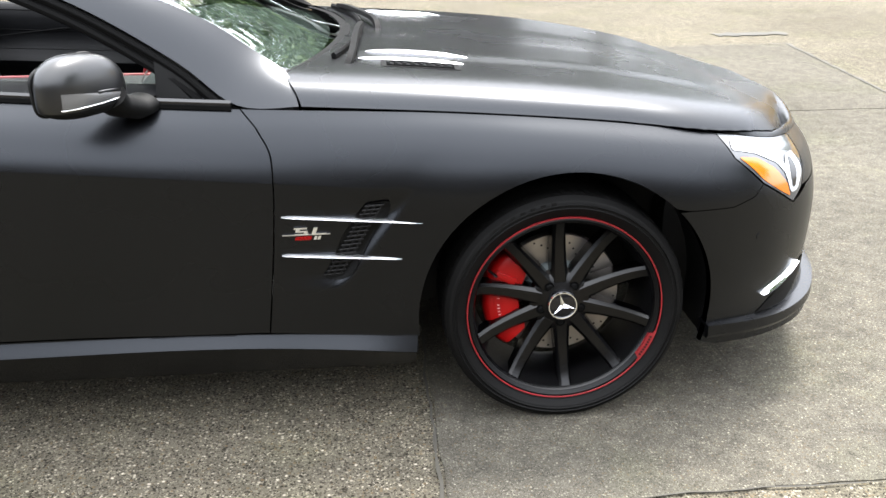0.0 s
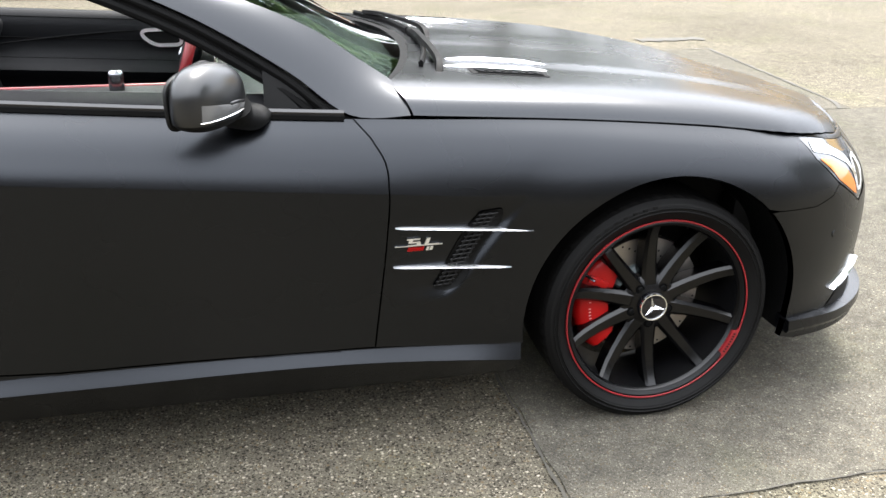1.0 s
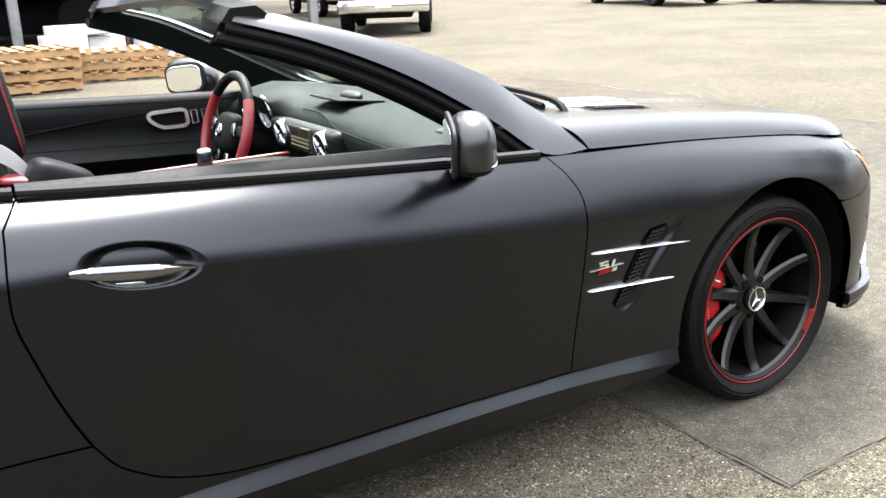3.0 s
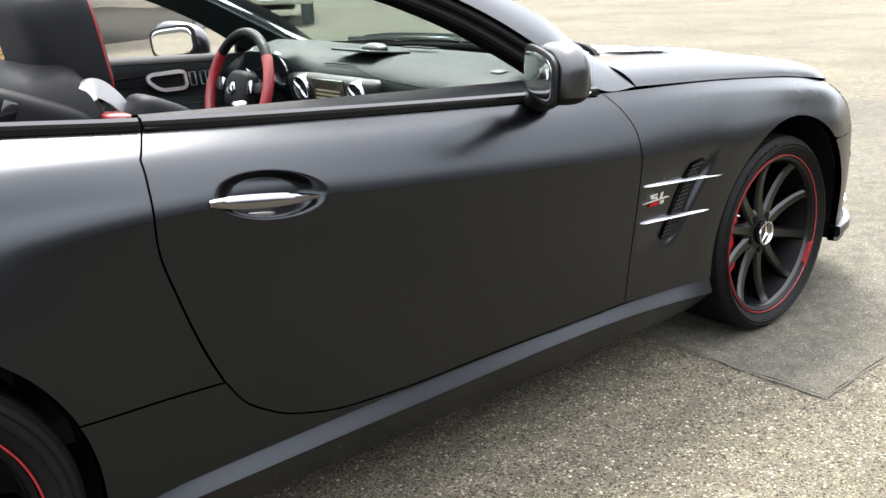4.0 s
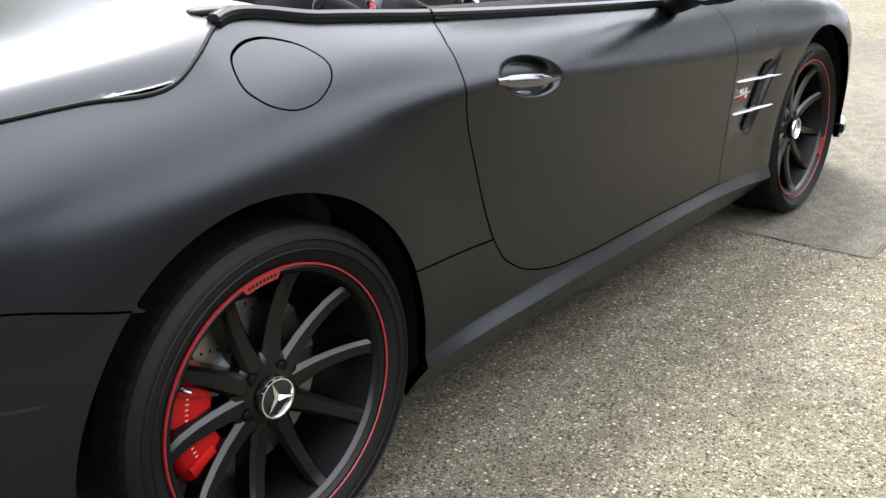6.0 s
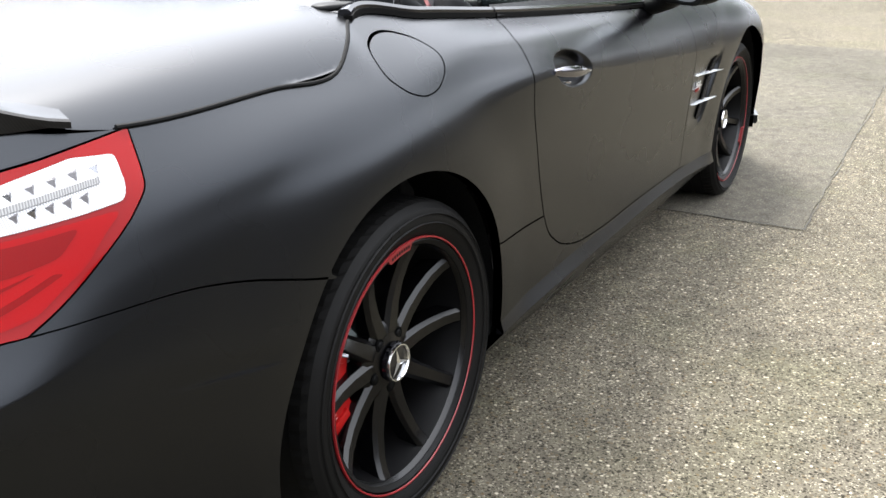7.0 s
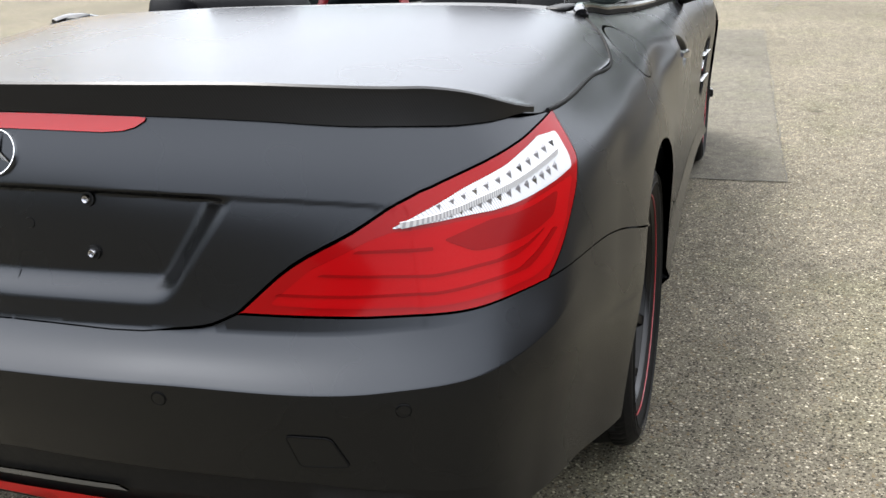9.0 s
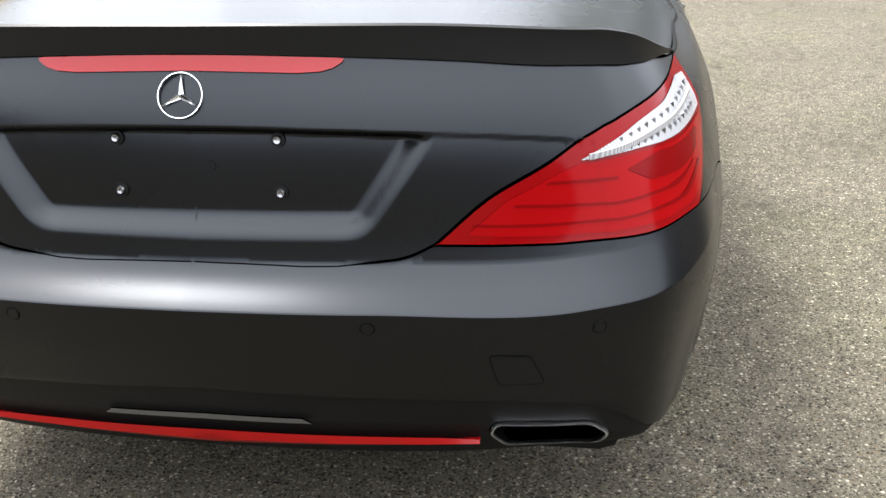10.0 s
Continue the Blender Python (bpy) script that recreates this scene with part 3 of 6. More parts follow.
apron_outline = flat_shell(fine(APRON[::-1] + [(U_REAR, .31), (-3.9, .300), (-3.60, .312)]))
lid_outline = flat_shell(fine(LID_LOW[::-1] + LAMP_TOP[1:] + [(-3.4, 9), (-3.7, 9), (-4.0, 9), (U_REAR, 9)]))
front_outline = flat_shell(fine([(.30, .606), (.43, .602), (.50, .620), (.534, .647), (.673, .571), (.78, .60), (1.0, .60), (U_FRONT, .57), (U_FRONT, .16), (.9, .19), (.42, .21)] + arc(0, .33, .388, -16, 45)))

EXHAUST = rounded([(-3.838, .372), (-3.829, .399), (-3.655, .384), (-3.617, .356), (-3.624, .328), (-3.806, .334)], .012, 5)

for side in (1, -1):
    fender = patch("front_fender", fender_outline, on_shell, PAINT, car, side=side)
    door = patch("door", door_outline, on_shell, PAINT, car, side=side, step=.0075, gap=.0026)
    quarter = patch("rear_quarter_panel", quarter_outline, on_shell, PAINT, car, holes=[fuel_outline] if side > 0 else [], side=side)
    sill = patch("side_sill", sill_outline, on_shell, PAINT, car, side=side, gap=.0006)
    if side > 0:
        right_fender, right_door, right_quarter, right_sill = fender, door, quarter, sill
        patch("fuel_flap", fuel_outline, on_shell, PAINT, quarter, gap=.0026)
        tagged(door, "matte black door with a bowl round its satin handle")
    else:
        left_door = door
rear_bumper = patch("rear_bumper", bumper_outline, on_shell, PAINT, car, both=True, gap=.0008)
apron = patch("lower_apron", apron_outline, on_shell, BLACK, rear_bumper, holes=[flat_shell(EXHAUST)], both=True, lift=-.006)
front_bumper = patch("front_bumper", front_outline, on_shell, PAINT, car, both=True)
lid = patch("boot_lid", lid_outline, on_shell, PAINT, car, both=True, step=.0065)


def rear_edge(u):
    return shell(u, 8.0)[0][:2]


def on_top(f):
    return lambda p: np.stack([p[:, 0], p[:, 1], f(p[:, 0], p[:, 1])], 1)


hood_outline = np.array([(-.555, 0), (-.562, -.2), (-.600, -.40), (-.645, -.56), (-.690, -.67), (-.707, -.725), (-.662, -.808)]
                        + [(x, -float(hood_edge(x))) for x in np.linspace(-.6, .66, 26)] + [(.718, -.475), (.757, -.36), (.800, -.2), (.822, 0)])
bonnet = patch("bonnet", hood_outline, on_top(hood), PAINT, car, both=True)
deck_outline = np.array([(-2.565, 0), (-2.56, -.3), (-2.545, -.6), (-2.535, -.705)]
                        + [tuple(rear_edge(u)) for u in np.linspace(-2.545, -3.15, 24)] + [tuple(rear_edge(u)) for u in np.linspace(-3.157, U_REAR, 24)])
deck_outline[-1][1] = 0
boot_top = patch("boot_top", deck_outline, on_top(deck), PAINT, lid, both=True)

for s in (-1, 1):
    bm = bmesh.new()
    add_sweep(bm, [(p[0], p[1] * s, p[2] + .001) for p in (shell(u, 8.0)[0] for u in np.linspace(-2.545, -3.157, 30))], circle_ring(.0042, 8))
    part("lid_joint", bm, SEAL, car)
# the nose between the bonnet's edge and the lamps and bumper below it
nose = hood_outline[np.abs(hood_outline[:, 0] - .6) < .25]
nose = nose[np.argsort(-nose[:, 1])]
for s in (-1, 1):
    bm = bmesh.new()
    rows = []
    for u in np.linspace(.44, U_FRONT, 40):
        p = shell(u, 8.0)[0]
        y = max(p[1], -.77)
        x = float(np.interp(y, nose[::-1, 1], nose[::-1, 0])) - .004
        q = np.array([x, y, float(hood(x, y)) - .006])
        rows.append([bm.verts.new((v[0], v[1] * s, v[2])) for v in (q + (p - q) * k / 6 + (0, 0, .016 * math.sin(math.pi * k / 6) * float(smooth(.6, 1.0, u))) for k in range(7))])
    for a, b in zip(rows, rows[1:]):
        for k in range(6):
            bm.faces.new((a[k], a[k + 1], b[k + 1], b[k]))
    part("nose_panel", bm, PAINT, car)

# underside, wheel wells and inner floor
bm = bmesh.new()
add_box(bm, (1.80, 1.66, .20), pose(-1.3, 0, .29), .03)
add_box(bm, (.42, 1.30, .34), pose(.52, 0, .40), .05)
add_box(bm, (.50, 1.40, .40), pose(-3.22, 0, .46), .05)
part("underbody", bm, BLACK, car)
for x, z, r in ((0, .33, .402), (-2.618, .345, .405)):
    for s in (-1, 1):
        bm = bmesh.new()
        prof = [(r, .86 * s), (r, .56 * s), (.02, .55 * s)]
        add_lathe(bm, prof, 48, pose(x, 0, z))
        bmesh.ops.delete(bm, geom=[v for v in bm.verts if v.co.z < .20], context="VERTS")
        part("wheel_well", bm, BLACK, car)


# ---- wheels ----
def build_wheel(radius, tag_angle, caliper_angle, phase):
    """A wheel about the y axis, its face towards -y, its hub cap's face at y = 0."""
    w = thing("wheel", car, "satin black ten-spoke wheel with a thin red rim stripe and wide low tyre")
    half, lip = .128, .2615
    c = .087                                            # middle plane behind the cap
    # tyre
    prof = [(lip - .012, -half * .80), (lip + .006, -half * .93), (lip + .022, -half * 1.0), (radius - .040, -half * 1.03), (radius - .018, -half * .99), (radius - .007, -half * .90)]
    n = 192
    ys = [-.80, -.62, -.58, -.25, -.21, .21, .25, .58, .62, .80]
    for k, y in enumerate(ys):
        prof.append((radius - (0.007 if k in (2, 3, 4, 5, 6, 7) and k % 2 == 0 else 0) - .004 * (y * y), half * y))
    prof += [(radius - .007, half * .90), (radius - .018, half * .99), (lip + .02, half), (lip - .012, half * .8)]
    verts, faces = [], []
    for j, (r, y) in enumerate(prof):
        for k in range(n):
            cut = .0022 if (k % 3 == 0 and (6 <= j <= 7 or len(prof) - 7 <= j <= len(prof) - 4)) else 0
            a = 2 * math.pi * (k + (y / half) * 1.5) / n
            verts.append(((r - cut) * math.cos(a), y + c, (r - cut) * math.sin(a)))
    for j in range(len(prof) - 1):
        for k in range(n):
            faces.append((j * n + k, (j + 1) * n + k, (j + 1) * n + (k + 1) % n, j * n + (k + 1) % n))
    tyre = mesh_object("tyre", verts, faces, RUBBER, w)
    tyre.data.polygons.foreach_set("use_smooth", [not 4 <= i // n <= len(prof) - 6 for i in range(len(faces))])
    bm = bmesh.new()
    f0 = c - half
    for r0, dy in ((lip + .026, -.0008), (radius - .030, -.0022)):
        add_lathe(bm, [(r0, f0 - dy * 0 - .004), (r0 + .002, f0 - .0065), (r0 + .004, f0 - .004)], 96)
    for k in range(7):                                  # raised, unreadable sidewall lettering
        a = radians(98 + k * 5.2)
        m = Matrix.Rotation(-a, 4, "Y") @ pose(lip + .040, f0 - .0022, 0)
        add_box(bm, (.016, .003, .012), m, .001, 1)
    part("sidewall_ridge", bm, RUBBER, tyre)
    # rim barrel and lip
    bm = bmesh.new()
    add_lathe(bm, [(lip - .004, c - half * .86), (lip, c - half * .90), (lip - .007, c - half * .93), (lip - .016, c - half * .88), (lip - .021, c - half * .70), (lip - .030, c - half * .3), (lip - .035, c + half * .5), (lip - .02, c + half * .85)], 96)
    rim = part("rim", bm, ALLOY, w)
    bm = bmesh.new()
    add_lathe(bm, [(lip - .003, c - half * .905), (lip - .010, c - half * .91), (lip - .017, c - half * .86), (lip - .022, c - half * .78)], 96)
    part("rim_lip", bm, WHEEL, rim)
    bm = bmesh.new()
    y0 = c - half * .90
    add_lathe(bm, [(lip - .0030, y0 - .0050), (lip - .002, y0 - .0070), (lip + .0005, y0 - .0070), (lip + .0016, y0 - .003)], 120)
    part("red_stripe", bm, REDRING, rim, "thin red stripe round the rim's edge")
    bm = bmesh.new()
    arc_pts = [radians(tag_angle + a) for a in np.linspace(-11, 11, 15)]
    rows = []
    for i, a in enumerate(arc_pts):
        d = .017 if 1 < i < 13 else .004
        rows.append([bm.verts.new((r * math.cos(a), y, r * math.sin(a))) for r, y in ((lip + .001, y0 - .0078), (lip - d, y0 - .0065), (lip - d, y0 + .004))])
    for a, b in zip(rows, rows[1:]):
        for k in range(2):
            bm.faces.new((a[k], a[k + 1], b[k + 1], b[k]))
    part("red_tag", bm, REDRING, rim)
    bm = bmesh.new()
    for a in np.linspace(-6.5, 6.5, 8):
        add_box(bm, (.006, .0006, .0045), Matrix.Rotation(-radians(tag_angle + a), 4, "Y") @ pose(lip - .0085, y0 - .0078, 0))
    part("tag_lettering", bm, BLACK, rim)
    # spokes
    path = [(.040, .024), (.060, .019), (.080, .021), (.12, .022), (.16, .018), (.20, .009), (.228, -.003), (.246, -.015), (.257, -.022)]
    width = [.025, .0235, .0220, .0195, .0180, .0170, .0165, .0175, .0225]
    for k in range(10):
        bm = bmesh.new()
        rows = []
        for (r, y), h in zip(path, width):
            ring = [(-h * 1.08, .050), (-h * 1.04, .0085), (-h * .62, 0), (h * .62, 0), (h * 1.04, .0085), (h * 1.08, .050)]
            rows.append([bm.verts.new((r, y + dy, t)) for t, dy in ring])
        for a, b in zip(rows, rows[1:]):
            for i in range(6):
                bm.faces.new((a[i], a[(i + 1) % 6], b[(i + 1) % 6], b[i]))
        bm.faces.new(rows[0])
        bm.faces.new(rows[-1][::-1])
        bmesh.ops.rotate(bm, verts=bm.verts, matrix=Matrix.Rotation(-radians(phase + 36 * k), 3, "Y"))
        part("spoke", bm, WHEEL, w, sharp=18)
    bm = bmesh.new()
    add_lathe(bm, [(.034, .012), (.042, .015), (.052, .018), (.074, .0235), (.084, .031), (.088, .055)], 60)
    part("hub", bm, WHEEL, w)
    for k in range(5):
        bm = bmesh.new()
        a = radians(54 + 72 * k)
        at = pose(.057 * math.cos(a), 0, .057 * math.sin(a))
        # a flat dark disc gives the shade of a sunken bolt hole
        add_lathe(bm, [(.0, .0178), (.0130, .0178), (.0140, .0205)], 20, at)
        part("bolt_hole_shade", bm, BARREL, w)
        bm = bmesh.new()
        add_lathe(bm, [(.0, .0155), (.0062, .0155), (.0075, .0165), (.0085, .0180)], 14, at)
        part("wheel_bolt", bm, SEAL, w)
    # cap with a round three-rayed emblem
    cap = thing("centre_cap", w, "black centre cap with a chrome ring and three-rayed emblem")
    bm = bmesh.new()
    add_lathe(bm, [(.0, -.002), (.036, -.002), (.0405, .001), (.042, .010)], 48)
    part("cap_disc", bm, GLOSS, cap)
    bm = bmesh.new()
    add_lathe(bm, [(.0345, -.002), (.036, -.0052), (.0385, -.0052), (.040, -.001)], 48)
    for k in range(3):
        a = radians(90 + 15 + 120 * k)
        tip = (.0352 * math.cos(a), -.004, .0352 * math.sin(a))
        q = [(.0066 * math.cos(a + s), -.0028, .0066 * math.sin(a + s)) for s in (1.05, -1.05)]
        top = bm.verts.new((0, -.007, 0))
        t, l, r = bm.verts.new(tip), bm.verts.new(q[0]), bm.verts.new(q[1])
        bm.faces.new((top, l, t))
        bm.faces.new((top, t, r))
    part("emblem", bm, CHROME, cap)
    # brake
    bm = bmesh.new()
    add_lathe(bm, [(.095, .085), (.171, .085), (.173, .089), (.173, .110), (.095, .112)], 72)
    disc = part("brake_disc", bm, DISC, w, "drilled steel brake disc")
    bm = bmesh.new()
    for k in range(60):
        a, r = 2 * math.pi * k / 60, (.110, .123, .136, .149, .162)[k % 5]
        bmesh.ops.create_circle(bm, cap_ends=True, segments=8, radius=.0032, matrix=pose(r * math.cos(a), .0843, r * math.sin(a), 90))
    tagged(part("drilled_holes", bm, BLACK, disc), kind="stuff")
    bm = bmesh.new()
    add_lathe(bm, [(.03, .060), (.085, .062), (.097, .074), (.099, .086)], 48)
    part("disc_hat", bm, HAT, disc)
    bm = bmesh.new()
    rows = []
    for i, a in enumerate(np.linspace(-42, 42, 19)):
        a = radians(caliper_angle + a)
        e = 1 - (abs(i - 9) / 9) ** 6 * .25
        ring = [(.108, .060), (.113, .046), (.148, .040), (.192, .042), (.206, .052), (.209, .075), (.209, .12), (.108, .12)]
        rows.append([bm.verts.new(((.16 + (r - .16) * e) * math.cos(a), y, (.16 + (r - .16) * e) * math.sin(a))) for r, y in ring])
    for a, b in zip(rows, rows[1:]):
        for i in range(8):
            bm.faces.new((a[i], a[(i + 1) % 8], b[(i + 1) % 8], b[i]))
    bm.faces.new(rows[0])
    bm.faces.new(rows[-1][::-1])
    caliper = part("brake_caliper", bm, RED, w, "red painted brake caliper", 50)
    bm = bmesh.new()
    for a in np.linspace(-20, 20, 13):
        if abs(a) > 1:
            add_box(bm, (.0065, .001, .0022), Matrix.Rotation(-radians(caliper_angle + a), 4, "Y") @ pose(.168, .0402, 0))
    part("caliper_lettering", bm, FADED, caliper)
    for s in (-1, 1):
        bm = bmesh.new()
        m = Matrix.Rotation(-radians(caliper_angle + s * 25), 4, "Y")
        add_box(bm, (.060, .012, .022), m @ pose(.165, .040, 0), .004)
        part("caliper_bridge", bm, RED, caliper)
    bm = bmesh.new()
    a = radians(152)
    add_sweep(bm, [(.226 * math.cos(a), .012, .226 * math.sin(a)), (.205 * math.cos(a), -.012, .205 * math.sin(a))], circle_ring(.004, 8))
    part("valve_stem", bm, SATIN, w)
    return w


front_wheel = build_wheel(.327, -27, 180, 94)
front_wheel.matrix_basis = pose(0, -.832, .327)
copy_thing(front_wheel, pose(0, .832, .327, 0, 0, 180))
rear_wheel = build_wheel(.336, 97, 181, 74)
rear_wheel.matrix_basis = pose(-2.585, -.835, .336)
copy_thing(rear_wheel, pose(-2.585, .835, .336, 0, 0, 180))


# ---- screen, pillars and belt ----
SCREEN_EDGE = bezier([(-.70, -.70, .935), (-.81, -.672, .966), (-.98, -.662, 1.050), (-1.145, -.650, 1.132), (-1.32, -.632, 1.212), (-1.50, -.60, 1.262)], 6)
PILLAR_TOP = bezier([(-.70, -.705, .948), (-.78, -.687, 1.0), (-.90, -.682, 1.078), (-1.10, -.668, 1.160), (-1.30, -.645, 1.220), (-1.50, -.605, 1.268)], 6)
PILLAR_LOW = bezier([(-.668, -.806, .879), (-.815, -.814, .888), (-.95, -.775, .985), (-1.15, -.738, 1.103), (-1.36, -.702, 1.193), (-1.53, -.648, 1.246)], 6)


def mirrored(p, s):
    return Vector((p[0], p[1] * s, p[2]))


def lofted(name, curves, material, parent, label="", sharp=40, close=False):
    bm = bmesh.new()
    rows = [[bm.verts.new(p) for p in c] for c in curves]
    pairs = list(zip(rows, rows[1:])) + ([(rows[-1], rows[0])] if close else [])
    for a, b in pairs:
        for k in range(len(a) - 1):
            bm.faces.new((a[k], a[k + 1], b[k + 1], b[k]))
    return part(name, bm, material, parent, label, sharp)


for s in (1, -1):
    up, low, rim_edge = [mirrored(p, s) for p in PILLAR_TOP], [mirrored(p, s) for p in PILLAR_LOW], [mirrored(p, s) for p in SCREEN_EDGE]
    steps = []
    for k in range(9):
        t = k / 8
        steps.append([a.lerp(b, t) + Vector((.35, -.55 * s, .75)) * (.006 * math.sin(math.pi * t)) for a, b in zip(up, low)])
    lofted("screen_pillar", steps, PAINT, car)
    lofted("screen_gasket", [up, [a.lerp(b, .5) + Vector((0, .010 * s, 0)) for a, b in zip(up, rim_edge)], rim_edge], SEAL, car)
    cut = 4
    lofted("pillar_trim", [[p + Vector((-.003, .006 * s, -.006)) for p in low][cut:], [p + Vector((-.022, .014 * s, -.034)) for p in low][cut:], [p + Vector((-.040, .055 * s, -.050)) for p in low][cut:],
                           [p + Vector((-.022, .030 * s, -.012)) for p in rim_edge][cut:], [p + Vector((-.004, .004 * s, -.004)) for p in rim_edge][cut:]], DASH if s < 0 else SEAL, car)
    bm = bmesh.new()
    add_sweep(bm, [p + Vector((-.012, .012 * s, -.014)) for p in low[7:]], circle_ring(.011, 10))
    add_sweep(bm, [p + Vector((-.030, .022 * s, -.034)) for p in low[8:]], circle_ring(.014, 10))
    part("weather_seal", bm, SEAL, car)
    # small fixed quarter light with its black bar behind the mirror
    bm = bmesh.new()
    a, b, c3 = Vector((-.835, -.790 * s, .893)), Vector((-1.01, -.775 * s, .898)), Vector((-1.01, -.757 * s, .990))
    for q in ((a, b, c3),):
        f = [bm.verts.new(p) for p in q] + [bm.verts.new(p + Vector((0, .018 * s, 0))) for p in q]
        bm.faces.new(f[:3])
        bm.faces.new(f[3:][::-1])
        for i in range(3):
            bm.faces.new((f[i], f[3 + i], f[3 + (i + 1) % 3], f[(i + 1) % 3]))
    part("mirror_corner_trim", bm, BLACK, car)
bm = bmesh.new()
add_sweep(bm, [(-1.50, y, 1.262 + .03 * (1 - (y / .6) ** 2)) if abs(y) > .5 else (-1.50 + .09 * (1 - (y / .6) ** 2), y, 1.262 + .03 * (1 - (y / .6) ** 2)) for y in np.linspace(-.64, .64, 25)],
          [(-.05, -.012), (-.03, .015), (.03, .018), (.055, .0), (.04, -.022), (-.03, -.028)])
part("screen_header", bm, PAINT, car)
# windscreen: a curved pane with thickness
rows = []
for k in range(25):
    y = -1 + 2 * k / 24
    rows.append([Vector((p.x + .14 * (1 - y * y), p.y * -y, p.z - .02 * (1 - y * y) * 0 + .010 * (1 - y * y))) for p in SCREEN_EDGE])
pane = lofted("windscreen", rows, WIND, car, "clear green-tinted windscreen", 60)
pane.visible_shadow = False
sol = pane.modifiers.new("thickness", "SOLIDIFY")
sol.thickness, sol.offset = .005, -1
bm = bmesh.new()
add_sweep(bm, [r[0] for r in rows], [(-.016, -.004), (-.016, .004), (.016, .004), (.016, -.004)])
part("screen_base_seal", bm, SEAL, car)

# cowl between bonnet and screen
bm = bmesh.new()
nx = 24
grid = []
for j in range(7):
    t = j / 6
    row = []
    for k in range(nx + 1):
        y = -.71 + 1.42 * k / nx
        q = abs(y) / .71
        xf = -.53 - .17 * q ** 2.2
        xb = -.70 + .145 * (1 - q * q) - .012
        x = xf + (xb - xf) * t
        z = .905 + .036 * q ** 3 - .012 * math.sin(math.pi * t) + .035 * t * (1 - q * q)
        row.append(bm.verts.new((x, y, z)))
    grid.append(row)
for a, b in zip(grid, grid[1:]):
    for k in range(nx):
        bm.faces.new((a[k], a[k + 1], b[k + 1], b[k]))
part("cowl", bm, BLACK, car)
for y0, y1 in ((-.50, .06), (.10, .60)):
    wiper = thing("wiper", car, "black wiper arm and blade parked on the windscreen's foot")

    def wiper_at(y, up):
        q = y / .71
        return Vector((-.665 + .145 * (1 - q * q) + .012, y, .934 + up + .010 * (1 - q * q)))
    bm = bmesh.new()
    add_sweep(bm, bezier([wiper_at(y0 - .08, -.010) + Vector((.055, 0, 0)), wiper_at(y0, .022) + Vector((.045, 0, 0)), wiper_at((y0 + y1) / 2, .030), wiper_at(y1 - .08, .022)], 6), [(-.011, -.004), (-.008, .008), (.008, .008), (.011, -.004)])
    part("arm", bm, SEAL, wiper)
    bm = bmesh.new()
    add_sweep(bm, [wiper_at(y, .012) for y in np.linspace(y0 - .02, y1, 9)], [(-.005, -.010), (-.007, .004), (-.002, .010), (.002, .010), (.007, .004), (.005, -.010)])
    part("blade", bm, SEAL, wiper)
    bm = bmesh.new()
    add_lathe(bm, [(0, .030), (.016, .030), (.022, .022), (.024, .0)], 20, Matrix.Translation(wiper_at(y0 - .08, -.02) + Vector((.055, 0, 0))) @ pose(0, 0, 0, -90))
    part("pivot_cap", bm, BLACK, wiper)

# belt trims on doors and quarters
for s in (1, -1):
    for u0, u1, owner in ((-.83, -2.018, right_door if s > 0 else left_door), (-2.024, -2.535, right_quarter if s > 0 else car)):
        us = np.linspace(u0, u1, 26)
        line = [mirrored(shell(u, 8.0)[0], s) for u in us]
        for name, dx, dz, ring, m in (("belt_seal", .004, .002, [(-.006, -.005), (-.006, .006), (.012, .006), (.012, -.005)], SEAL),
                                      ("belt_trim", .012, .011, [(-.010, -.005), (-.009, .004), (-.003, .008), (.010, .009), (.016, .003), (.016, -.006)], GLOSS)):
            bm = bmesh.new()
            ring2 = [(a * s, b) for a, b in ring]
            add_sweep(bm, [p + Vector((0, dx * s, dz)) for p in line], [(-a, b) for a, b in ring2])
            part(name, bm, m, owner)

# ---- door handle, scoop, fins and badge ----
handle = thing("door_handle", right_door, "satin chrome pull handle")
bm = bmesh.new()
pts, rings = [], []
for k in range(15):
    t = k / 14
    u = -1.970 + .228 * t
    p, n = shell_point(u, .824 - .030 * t)
    flat = Vector((p.x, -.888 - .012 * math.sin(math.pi * t) + .004, .826 - .029 * t))
    pts.append(flat)
    h = .0155 * max(.25, math.sin(math.pi * min(1, .06 + t * .94)) ** .5) * (1.0 - .2 * t)
    rings.append([(-.010, -h * .9), (-.013, -h * .4), (-.013, h * .5), (-.006, h), (.006, h * .8), (.006, -h * .8)])
add_sweep(bm, pts, [[(-a, b) for a, b in r] for r in rings])
part("grip", bm, HANDLE, handle, "", 50)
# bright blob that stands for the reflection in the bowl's foot
bm = bmesh.new()
add_blob(bm, (.076, .008, .010), pose(-1.872, -.879, .784, 0, 7, 0), .6, .7)
part("bowl_reflection", bm, SATIN, handle)
handle_left = new("door_handle", None)
handle_left.parent = left_door
bm = bmesh.new()
add_blob(bm, (.235, .028, .034), pose(-1.843, .893, .812, 0, 7, 0), .6, .7)
part("grip", bm, SATIN, handle_left)

